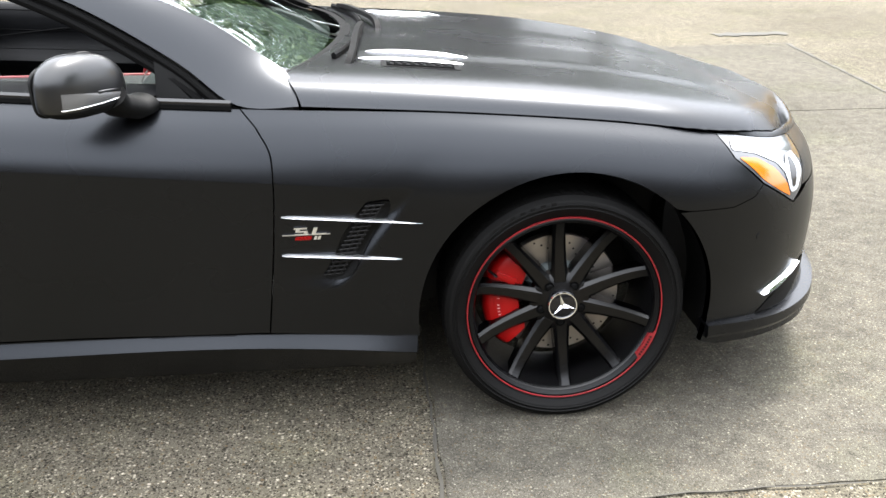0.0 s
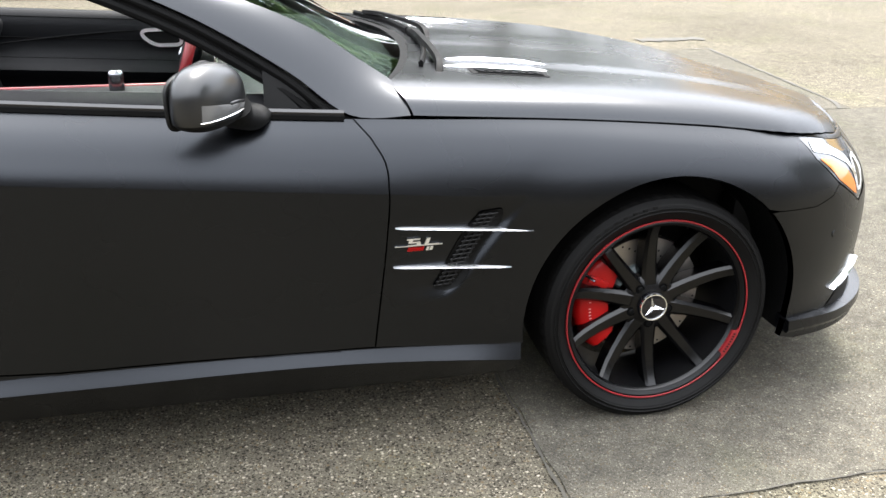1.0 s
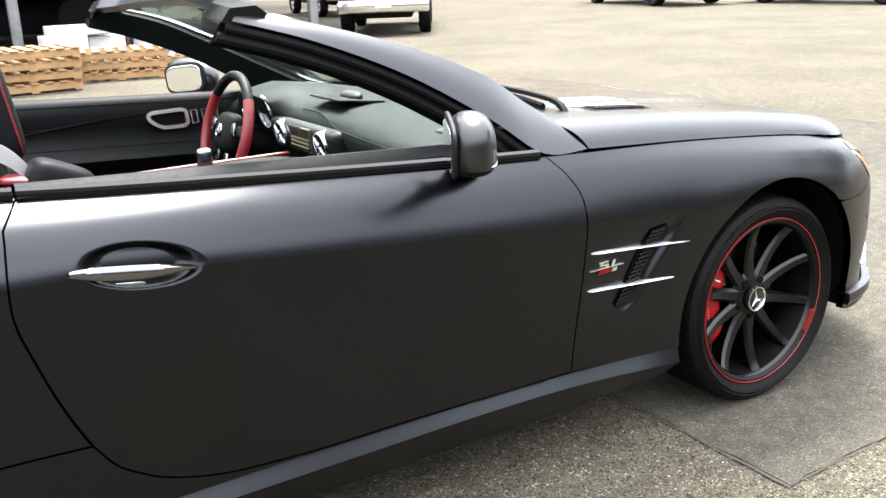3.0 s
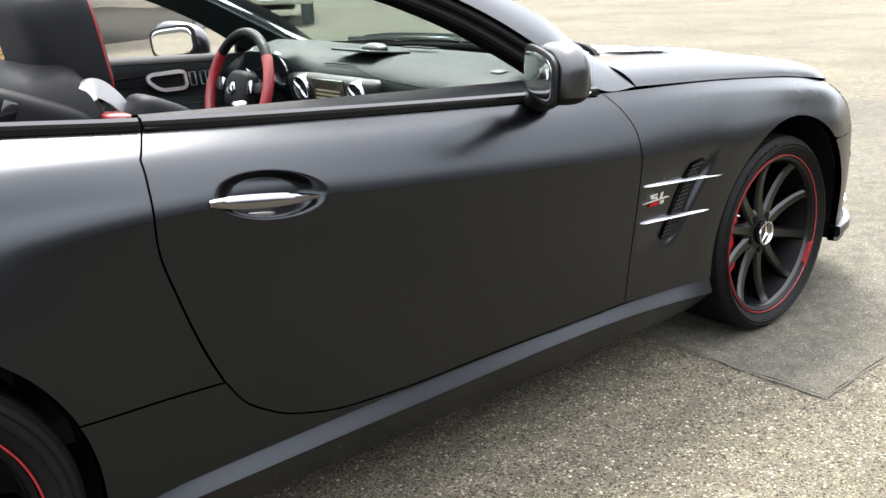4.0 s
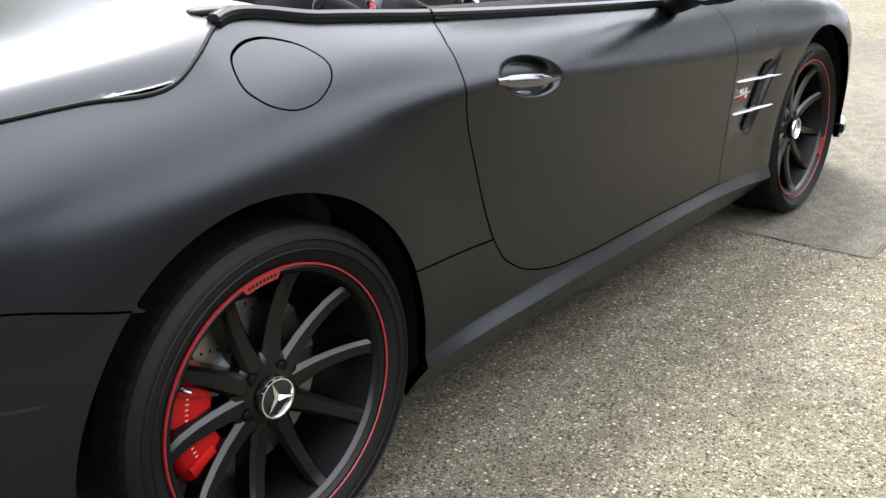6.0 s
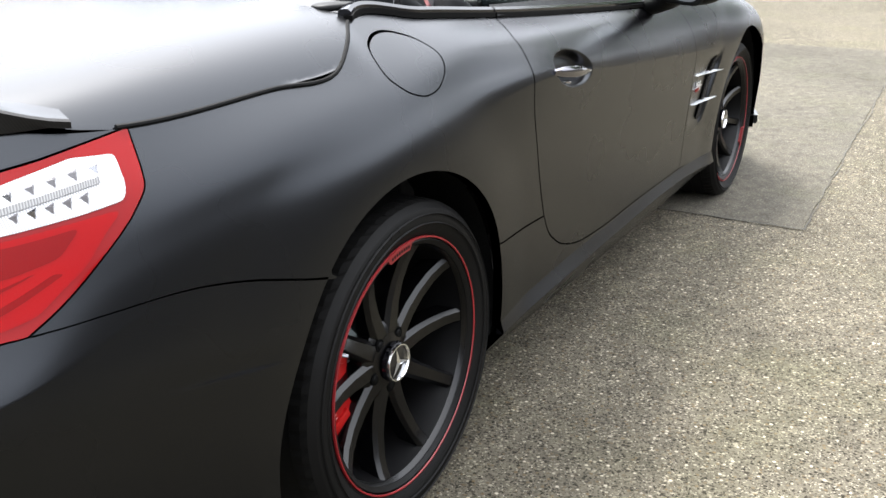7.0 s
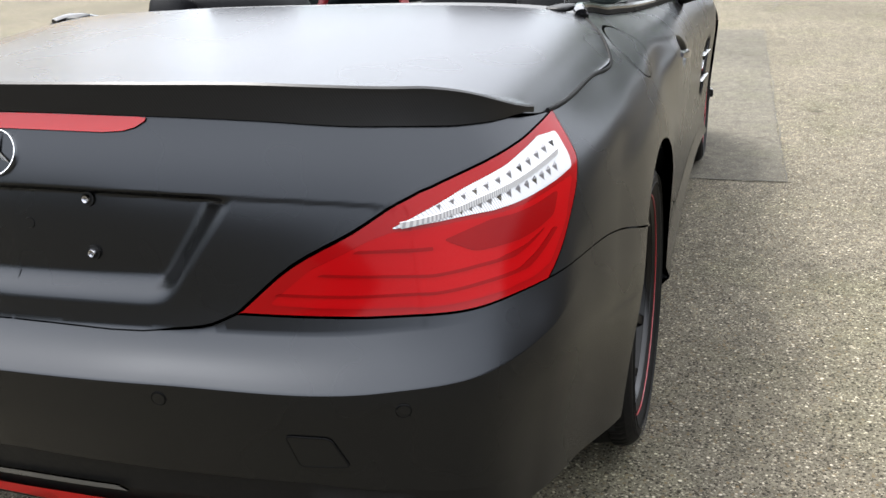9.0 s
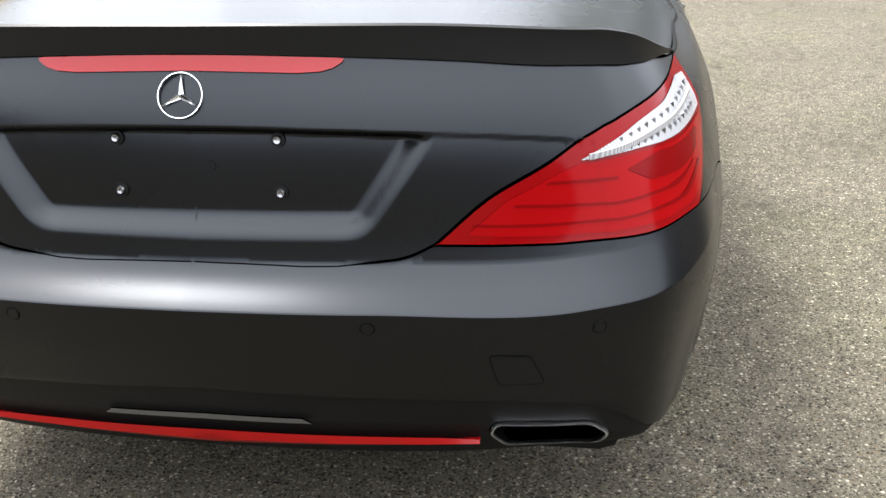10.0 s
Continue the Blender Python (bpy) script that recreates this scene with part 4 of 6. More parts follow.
VENT = rounded([(-.516, .655), (-.455, .663), (-.455, .632), (-.553, .463), (-.588, .445), (-.628, .452)], .014)
patch("side_vent", flat_shell(VENT), on_shell, GRILLE, right_fender, gap=0, depth=.004, lift=.0035, step=.012)
bm = bmesh.new()
for t in np.linspace(.02, .98, 17):
    u, z = -.492 - .113 * t, .655 - .195 * t
    add_box(bm, (.048, .004, .004), shell_frame(u, z, .007) @ pose(0, 0, 0, 0, 0, 4), .001, 1)
for off in (-.016, 0, .016):
    add_sweep(bm, [shell_point(-.490 - .115 * t + off, .655 - .195 * t, .007)[0] for t in np.linspace(0, 1, 12)], [(-.0015, -.002), (-.0015, .002), (.0015, .002), (.0015, -.002)])
part("vent_lattice", bm, plain("vent_lattice_plastic", (0.002, 0.002, 0.0022), 0.5, 0, 0, 1, 0, 0.2), right_fender)
for a, b in (((-.722, -.884, .625), (-.377, -.893, .601)), ((-.727, -.879, .522), (-.430, -.889, .506))):
    bm = bmesh.new()
    a, b = Vector(a), Vector(b)
    n = 20
    pts = [a.lerp(b, k / n) for k in range(n + 1)]
    rings = []
    for k in range(n + 1):
        h = .0034 if 0 < k < n else .0012
        rings.append([(-.008, -h), (.004, -h), (.010, -h * .5), (.003, h * .9), (-.002, h), (-.008, h)])
    add_sweep(bm, pts, rings)
    for t in (.55,):
        add_box(bm, (.05, .022, .006), Matrix.Translation(a.lerp(b, t) + Vector((0, .012, -.001))), .002, 1)
    part("chrome_fin", bm, SILVER, right_fender, "slim bright fin across the vent")
badge = thing("badge", right_fender, "small chrome model badge over a red bar")


def strokes(name, pieces, material, parent, u0, z0, h, out=.004):
    """Slanted strokes in the plane of the flank."""
    bm = bmesh.new()
    for x, y, w, t in pieces:
        m = shell_frame(u0 + x * h, z0 + y * h, out)
        made = add_box(bm, (w * h, t * h, .003), m @ Matrix(((1, .35, 0, 0), (0, 1, 0, 0), (0, 0, 1, 0), (0, 0, 0, 1))))
    return part(name, bm, material, parent)


strokes("chrome_letters", [(.9, .92, 1.7, .2), (.55, .72, .5, .3), (1.0, .5, 1.5, .2), (1.55, .3, .5, .3), (1.0, .08, 1.8, .2), (2.7, .5, .5, 1.0), (3.4, .08, 1.6, .2)], SILVER, badge, -.695, .576, .019)
strokes("badge_line", [(2.4, -.05, 6.2, .10)], SILVER, badge, -.71, .577, .019, .003)
strokes("red_lettering", [(k * .42, 0, .30, 1.0) for k in range(10)], RED, badge, -.690, .567, .0095, .003)
strokes("white_lettering", [(0, 0, .7, 1.0), (.95, 0, .7, 1.0)], SILVER, badge, -.642, .567, .0095, .003)

# ---- bonnet outlets ----
for s in (-1, 1):
    for mid, x0, x1, wide in ((.428, -.500, -.215, .0105), (.505, -.520, -.235, .012)):
        bm = bmesh.new()
        pts, rings = [], []
        for i in range(25):
            t = i / 24
            x = x0 + (x1 - x0) * t
            y = s * (mid + .022 * t - .012 * math.sin(math.pi * t))
            e = min(1, 5.5 * t) ** .6 * min(1, 4.5 * (1 - t)) ** .6
            pts.append((x, y, float(hood(x, y)) + .002))
            w, h = .003 + wide * e, .001 + .0055 * e
            rings.append([(-w, -.006), (-w * .92, h * .45), (-w * .45, h), (w * .25, h * .85), (w, h * .10), (w, -.006)] if s < 0
                         else [(-w, -.006), (-w, h * .10), (-w * .25, h * .85), (w * .45, h), (w * .92, h * .45), (w, -.006)])
        add_sweep(bm, pts, rings)
        part("outlet_fin", bm, CHROME, bonnet, "bright fin of the bonnet outlet")
    bm = bmesh.new()
    for i in range(8):
        x = -.435 + .022 * i
        y = s * (.560 + .012 * i / 8)
        add_box(bm, (.0035, .052, .004), pose(x, y, float(hood(x, y)) + .003, 0, 0, -20 * s))
    for j in (-.020, 0, .020):
        pts = [(x, s * (.560 + j + .016 * (x + .43) / .18), float(hood(x, s * (.56 + j))) + .003) for x in np.linspace(-.445, -.265, 8)]
        add_sweep(bm, pts, [(-.0015, -.002), (-.0015, .002), (.0015, .002), (.0015, -.002)])
    part("outlet_lattice", bm, ALLOY, bonnet)
    bm = bmesh.new()
    rows = []
    for x in np.linspace(-.46, -.25, 10):
        rows.append([bm.verts.new((x, s * (y + .07 * (x + .45)), float(hood(x, s * y)) + .0012)) for y in (.525, .545, .57, .592)])
    for a, b in zip(rows, rows[1:]):
        for k in range(3):
            bm.faces.new((a[k], a[k + 1], b[k + 1], b[k]))
    part("outlet_recess", bm, SEAL, bonnet)

# ---- tail: lamps, spoiler, lid fittings, bumper fittings ----
lamp_poly = LAMP_LOW[::-1] + LAMP_SIDE[1:] + LAMP_TOP[1:-1][::-1]
CLEAR_ZONE = rounded([(-3.178, .889), (-3.182, .850), (-3.192, .834), (-3.255, .828), (-3.424, .821), (-3.655, .816), (-3.54, .848), (-3.36, .874), (-3.240, .893)], .008, 3)
for s in (1, -1):
    lamp = patch("tail_light", flat_shell(fine(lamp_poly)), on_shell, REDLENS, car, gap=.0012, depth=.03, side=s, lift=.0005, step=.010, label="tail light with a red lens and a clear upper band")
    if s < 0:
        continue
    patch("clear_lens", flat_shell(CLEAR_ZONE), on_shell, PRISM, lamp, gap=0, depth=.004, lift=.0025, step=.012)
    LEDGREY = plain("pale_prism_plastic", (0.11, 0.105, 0.11), 0.3, 0.2, 0, 1, 0)
    lens_inner = Nodes("inner_red_lens").set(Base_Color=(0.180, 0.0013, 0.0020), Roughness=0.1, Specular_IOR_Level=0.08).m
    lens_deep = Nodes("deep_red_lens").set(Base_Color=(0.11, 0.0008, 0.0012), Roughness=0.15, Specular_IOR_Level=0.08).m
    for name, m, poly in (("inner_lens", lens_inner, [(-3.200, .824), (-3.27, .768), (-3.35, .724), (-3.45, .714), (-3.62, .707), (-3.78, .707), (-3.87, .714), (-3.80, .764), (-3.70, .801), (-3.655, .811), (-3.42, .815), (-3.255, .822)]),
                          ("reflector", lens_deep, [(-3.262, .814), (-3.30, .785), (-3.40, .772), (-3.50, .774), (-3.56, .797), (-3.45, .810)]),
                          ("light_bar", lens_deep, [(-3.33, .775), (-3.42, .752), (-3.60, .748), (-3.79, .754), (-3.78, .757), (-3.60, .752), (-3.45, .757)]),
                          ("light_bar", lens_deep, [(-3.58, .784), (-3.73, .784), (-3.72, .788), (-3.58, .789)]),
                          ("light_bar", lens_deep, [(-3.30, .766), (-3.40, .731), (-3.60, .724), (-3.86, .727), (-3.85, .730), (-3.60, .728), (-3.42, .735), (-3.312, .769)])):
        patch(name, flat_shell(rounded(poly, .012, 3)), on_shell, m, lamp, gap=0, depth=.004, lift=.0018 if m is lens_inner else .0026, step=.015)
    for row, (z0, z1, n, h) in enumerate(((.873, .834, 12, .0065), (.845, .824, 14, .006))):
        for k in range(n):
            t = (k + .3) / n
            u = -3.205 - (.37 if row == 0 else .34) * t - .03 * row
            z = z0 + (z1 - z0) * t + (.004 if row == 0 else .0)
            bm = bmesh.new()
            r = h * 1.25 * (1 - .5 * t)
            m = shell_frame(u, z, .0024)
            low = [bm.verts.new(m @ Vector(p)) for p in ((-r, r * .5, 0), (r * .9, r * 1.2, 0), (r * .3, -r, 0))]
            top = bm.verts.new(m @ Vector((r * .35, r * .5, .004)))
            for i in range(3):
                bm.faces.new((low[i], low[(i + 1) % 3], top))
            part("led_cup", bm, LEDGREY if (k + row) % 4 else SATIN, lamp)
    bm = bmesh.new()
    pts = [shell_point(-3.215 - .42 * t, .863 - .043 * t, .005)[0] for t in np.linspace(0, 1, 16)]
    add_sweep(bm, pts, [(-.0045, -.002), (-.0045, .002), (.0045, .002), (.0045, -.002)], up=(-.7, -.7, 0))
    part("clear_rib", bm, PRISM, lamp)

# spoiler lip along the lid's rear edge: its foot and top over the lid, by the distance from the middle
spoiler_foot = spline([0, .25, .41, .57, .67, .70, .72, .74], [.001, -.002, -.007, -.016, -.014, -.007, .001, .012])
spoiler_top = spline([0, .25, .41, .57, .68, .74], [.045, .047, .047, .040, .034, .018])
bm = bmesh.new()
rows = []
N = 81
for k in range(N):
    q = -1 + 2 * k / (N - 1)
    a = abs(q)
    u = U_REAR + (-3.222 - U_REAR) * a
    p = shell(u, 8.0)[0]
    e1, e0 = shell(u + .01, 8.0)[0], shell(u - .01, 8.0)[0]
    tang = Vector((e1 - e0)[:2]).normalized()
    outw = Vector((tang.y, -tang.x))
    if outw.dot(Vector((-1, -.35))) < 0:
        outw = -outw
    base, o, up = Vector((p[0], p[1], 0)), Vector((outw.x, outw.y, 0)), Vector((0, 0, 1))
    y, z = min(abs(p[1]), .74), float(p[2])
    foot, tip = z + float(spoiler_foot(y)), z + float(spoiler_top(y))
    low = shell_point(u, min(foot, z - .0005), .001)[0]
    low.z = foot
    d = .030 + .060 * (1 - a ** 6)
    back = base - o * d
    zi = float(deck(back.x, back.y))
    prof = [back + up * (zi + .0015), base - o * d * .62 + up * (zi + (tip - zi) * .22), base - o * d * .25 + up * (zi + (tip - zi) * .68), base + o * .004 + up * tip, base + o * .009 + up * (tip - .003), base + o * .008 + up * (tip - .012), low + o * .004, low - o * .014]
    sgn = 1 if q <= 0 else -1
    rows.append([bm.verts.new((v.x, v.y * sgn, v.z)) for v in prof])
bm.faces.new(rows[0])
bm.faces.new(rows[-1][::-1])
face, skin = bm, bmesh.new()
for a, b in zip(rows, rows[1:]):
    for k in range(3, 7):
        face.faces.new((a[k], a[k + 1], b[k + 1], b[k]))
above = [[skin.verts.new(v.co) for v in r[:4]] for r in rows]
for a, b in zip(above, above[1:]):
    for k in range(3):
        skin.faces.new((a[k], a[k + 1], b[k + 1], b[k]))
spoiler = part("boot_spoiler", face, CARBON, lid, "dark carbon-fibre lip spoiler", 30)
part("spoiler_top", skin, PAINT, spoiler)

BRAKE = np.array([(U_REAR, .9645), (-4.13, .9605), (-4.095, .9620), (-4.075, .9665), (-4.060, .9745), (-4.058, .9790), (-4.07, .9805), (-4.2, .9848), (-4.28, .9860), (U_REAR, .9860)])
BRAKELENS = Nodes("pale_red_lens").set(Base_Color=(0.20, 0.003, 0.004), Roughness=0.12, Specular_IOR_Level=0.32).m
patch("brake_light", flat_shell(BRAKE), on_shell, BRAKELENS, lid, both=True, gap=0, depth=.003, lift=.003, step=.012, label="slim red high-level brake light")


def rear_emblem():
    e = thing("emblem", lid, "round chrome three-rayed emblem")
    m = shell_frame(U_REAR, .930, .003) @ pose(0, 0, 0, -90)
    bm = bmesh.new()
    r = .0355
    ring = [(r - .0014, .002), (r - .0012, -.0030), (r, -.0030), (r + .0006, .003)]
    add_lathe(bm, ring, 56, m)
    part("chrome_ring", bm, CHROME, e)
    bm = bmesh.new()
    for k in range(3):
        a = radians(90 + 120 * k)
        top = bm.verts.new(m @ Vector((0, -.007, 0)))
        t = bm.verts.new(m @ Vector((r * math.cos(a), -.002, r * math.sin(a))))
        l, q = [bm.verts.new(m @ Vector((.0055 * math.cos(a + d), .0, .0055 * math.sin(a + d)))) for d in (1.05, -1.05)]
        bm.faces.new((top, l, t))
        bm.faces.new((top, t, q))
    part("chrome_star", bm, CHROME, e)


rear_emblem()
for s in (-1, 1):
    for z in (.861, .779):
        u = -4.169 if s > 0 else -4.191
        p, n = shell_point(u, z)
        m = shell_frame(u, z, .0)
        if s < 0:
            m = Matrix.Diagonal((1, -1, 1, 1)) @ m
        bm = bmesh.new()
        add_lathe(bm, [(.0, -.004), (.011, -.004), (.0125, .002)], 20, m @ pose(0, 0, 0, -90))
        screw = part("plate_screw_seat", bm, BLACK, lid)
        bm = bmesh.new()
        add_lathe(bm, [(.0, -.006), (.0022, -.006), (.0022, -.009), (.0055, -.010), (.007, -.008), (.0072, -.003)], 18, m @ pose(0, 0, 0, -90))
        part("plate_screw", bm, SATIN, screw, "bright plate screw")
bm = bmesh.new()
add_lathe(bm, [(.0, -.0012), (.0085, -.0012), (.0095, .001)], 24, shell_frame(-4.285, .820) @ pose(0, 0, 0, -90))
part("lid_plug", bm, PAINT, lid)

for u, z in ((-4.027, .599), (-3.666, .579)):
    for s in (1, -1):
        m = shell_frame(u, z)
        if s < 0:
            m = Matrix.Diagonal((1, -1, 1, 1)) @ m
        bm = bmesh.new()
        add_lathe(bm, [(0, -.0016), (.0095, -.0016), (.0100, .0005)], 28, m @ pose(0, 0, 0, -90))
        part("parking_sensor", bm, PAINT, rear_bumper)
        bm = bmesh.new()
        add_lathe(bm, [(.0105, -.0004), (.0112, -.0012), (.0120, -.0004)], 28, m @ pose(0, 0, 0, -90))
        part("sensor_ring", bm, SEAL, rear_bumper)
TOW = rounded([(-3.842, .543), (-3.776, .538), (-3.751, .486), (-3.826, .489)], .008, 3)
patch("tow_eye_cover", flat_shell(TOW), on_shell, PAINT, rear_bumper, gap=.0, depth=.004, lift=.0022, step=.01)
bm = bmesh.new()
add_sweep(bm, [shell_point(float(u), float(z), .0016)[0] for u, z in resample(TOW, .01)], circle_ring(.0014, 6), closed=True, up=(-1, 0, 0))
part("cover_joint", bm, SEAL, rear_bumper)

us = np.linspace(U_REAR, -3.853, 22)
rows = []
bm = bmesh.new()
for s in (1, -1):
    rows = []
    for u in us:
        t = (u - U_REAR) / (-3.853 - U_REAR)
        zt, zb = .381 - .016 * t, .347 + .004 * t
        zb += .006 * float(smooth(.80, 1.0, t))
        zt -= .005 * float(smooth(.85, 1.0, t))
        a, b = shell_point(float(u), float(zt), .004)[0], shell_point(float(u), float(zb), .006)[0]
        k = a.lerp(b, .5) + (shell_point(float(u), .36)[1]) * .006
        c = b + Vector((.03, 0, .0))
        rows.append([bm.verts.new((q.x, q.y * s, q.z)) for q in (a, k, b, c)])
    for a, b in zip(rows, rows[1:]):
        for k in range(3):
            bm.faces.new((a[k], a[k + 1], b[k + 1], b[k]))
bmesh.ops.remove_doubles(bm, verts=bm.verts, dist=.0004)
part("red_diffuser_strip", bm, RED, rear_bumper, "bright red strip along the lower edge of the bumper")
patch("fog_reflector", flat_shell([(U_REAR, .421), (-4.15, .416), (-4.135, .405), (U_REAR, .409)]), on_shell, plain("dark_reflector", (0.05, 0.048, 0.045), 0.15, 0, 0, 1, 0), rear_bumper, both=True, gap=0, depth=.003, lift=.002, step=.012)

for s in (1, -1):
    tip = thing("exhaust_tip", rear_bumper, "polished flat exhaust tip")
    loop = resample(EXHAUST, .012)
    P3 = [shell_point(float(u), float(z), .001)[0] for u, z in loop]
    cen = sum(P3, Vector()) / len(P3)
    bm = bmesh.new()
    rows = []
    for scale, back in ((.98, .08), (1.0, .012), (1.0, .003), (.985, -.002), (.962, -.002), (.950, .002)):
        rows.append([bm.verts.new(((cen + (p - cen) * scale).x + back, (cen + (p - cen) * scale).y * s, (cen + (p - cen) * scale).z)) for p in P3])
    for a, b in zip(rows, rows[1:]):
        for k in range(len(a)):
            bm.faces.new((a[k], a[(k + 1) % len(a)], b[(k + 1) % len(a)], b[k]))
    part("tip_shell", bm, SILVER, tip)
    bm = bmesh.new()
    rows = [[bm.verts.new((q.x + back, q.y * s, q.z)) for q in (cen + (p - cen) * scale for p in P3)] for scale, back in ((.949, .003), (.94, .09))]
    for k in range(len(P3)):
        bm.faces.new((rows[0][k], rows[0][(k + 1) % len(P3)], rows[1][(k + 1) % len(P3)], rows[1][k]))
    part("tip_wall", bm, SEAL, tip)
    bm = bmesh.new()
    bm.faces.new([bm.verts.new(((cen + (p - cen) * .93).x + .06, (cen + (p - cen) * .93).y * s, (cen + (p - cen) * .93).z)) for p in P3])
    part("tip_mouth", bm, SEAL, tip)

# ---- nose: headlights, lip, fog lamps, grille ----
HEAD = [(.421, 9), (.447, .722), (.536, .649), (.673, .573), (.735, .60), (.80, .65), (.86, 9), (.64, 9)]
HEADLENS = plain("smoked_headlight_lens", (0.045, 0.047, 0.05), 0.08, 0.0, 0, 1, 0, 0.8)
for s in (1, -1):
    head = patch("headlight", flat_shell(fine(HEAD)), on_shell, HEADLENS, car, gap=.003, depth=.03, side=s, lift=-.001, label="clear headlight with an amber corner")
    patch("amber_lens", flat_shell(rounded([(.462, .722), (.54, .655), (.655, .592), (.645, .63), (.60, .675), (.53, .712)], .01, 3)), on_shell, AMBER, head, gap=0, depth=.003, lift=.001, side=s)
    patch("lamp_bezel", flat_shell(rounded([(.66, .60), (.70, .60), (.77, .645), (.76, .69), (.69, .69), (.645, .66)], .012, 3)), on_shell, CLEARLENS, head, gap=0, depth=.003, lift=.001, side=s)
    patch("projector", flat_shell(rounded([(.672, .612), (.690, .612), (.725, .650), (.722, .682), (.700, .684), (.676, .650)], .010, 3)), on_shell, GLOSS, head, gap=0, depth=.003, lift=.0022, side=s)
    patch("chrome_bezel", flat_shell(rounded([(.445, .740), (.53, .722), (.62, .685), (.66, .640), (.675, .645), (.64, .70), (.55, .742), (.46, .762)], .01, 3)), on_shell, CHROME, head, gap=0, depth=.003, lift=.0012, side=s)
    bm = bmesh.new()
    pts, rings = [], []
    for u in np.linspace(.385, U_FRONT, 30):
        t = (u - .385) / (U_FRONT - .385)
        p, n = shell_point(float(u), .225)
        pts.append(mirrored(p + n * (.008 + .004 * smooth(0, .4, t)), s) + Vector((0, 0, .030 - .012 * float(smooth(0, .25, t)))))
        rings.append([(-.045 * s, -.018), (.004 * s, -.018), (.010 * s, -.008), (.008 * s, .012 + .008 * (1 - t)), (-.03 * s, .026), (-.045 * s, .024)])
    add_sweep(bm, pts, rings)
    part("front_lip", bm, PAINT, front_bumper)
    bm = bmesh.new()
    pts = [mirrored(shell_point(float(u), float(z), .004)[0], s) for u, z in zip(np.linspace(.572, .75, 12), .326 + .052 * np.linspace(0, 1, 12) ** 1.6)]
    rings = [[(-.004, -h), (.006, -h * .6), (.010, 0), (.006, h * .6), (-.004, h)] for h in [.002 + .012 * math.sin(math.pi * (k / 11) ** .6) for k in range(12)]]
    add_sweep(bm, pts, rings)
    part("fog_light_trim", bm, CHROME, front_bumper, "bright crescent trim of the lower lamp")
    patch("air_intake", flat_shell(rounded([(.55, .272), (.70, .272), (.86, .32), (.86, .36), (.82, .372), (.66, .318)], .015, 3)), on_shell, GRILLE, front_bumper, gap=0, depth=.003, lift=.002, side=s)
p = shell_frame(.528, .507)
bm = bmesh.new()
add_lathe(bm, [(0, -.0016), (.0095, -.0016), (.0100, .0005)], 28, p @ pose(0, 0, 0, -90))
part("parking_sensor", bm, PAINT, front_bumper)
for s in (1, -1):
    patch("nose_cheek", flat_shell(fine([(.737, .603), (.80, .652), (.858, 9), (1.06, 9), (1.06, .602)])), on_shell, PAINT, front_bumper, side=s)
patch("grille", flat_shell(fine([(1.06, .60), (U_FRONT, .57), (U_FRONT, .665), (1.2, .672), (1.06, .675)])), on_shell, GRILLE, front_bumper, both=True, gap=0, depth=.02, lift=-.01)

# ---- door mirrors ----
MIRROR = (.108, .245, .166)                             # the housing's size before it is flattened below


def mirror_form(q):
    """Flattens the back and the underside of the rounded housing and leans it outwards."""
    q = q.copy()
    if q.x < -.038:
        q.x = -.038 + (q.x + .038) * .12
    if q.z < -.030:
        q.z = -.030 + (q.z + .030) * .50
    q.z -= .10 * q.y * (1 if q.z > 0 else .3)
    return q


def mirror_shell(bm, m, grow=0.0, low=-1.0, high=1.0):
    """The housing between two heights."""
    add_blob(bm, MIRROR, Matrix(), .80, .84, 48, 40)
    bmesh.ops.delete(bm, geom=[f for f in bm.faces if not low < f.calc_center_median().z < high], context="FACES")
    for v in bm.verts:
        q = mirror_form(v.co)
        v.co = m @ (q + q.normalized() * grow)


def mirror_front(y, z, out):
    """A place on the housing's front, by its width and height."""
    a, b, c = (d / 2 for d in MIRROR)
    r = max(0, (1 - abs(z / c) ** (2 / .80)) ** (.80 / .84) - abs(y / b) ** (2 / .84))
    q = mirror_form(Vector((a * r ** .42, y, z)))
    return q + q.normalized() * out


def mirror_strip(m, low, high, y0, y1, out, n=28):
    """A strip let into the front between two edges that run along the housing."""
    bm = bmesh.new()
    rows = []
    for k in range(n + 1):
        t = k / n
        y = y0 + (y1 - y0) * t
        rows.append([bm.verts.new(m @ mirror_front(y, low(t) + (high(t) - low(t)) * j / 4, out if 0 < j < 4 and 0 < k < n else out * .3)) for j in range(5)])
    for a, b in zip(rows, rows[1:]):
        for j in range(4):
            bm.faces.new((a[j], a[j + 1], b[j + 1], b[j]))
    return bm


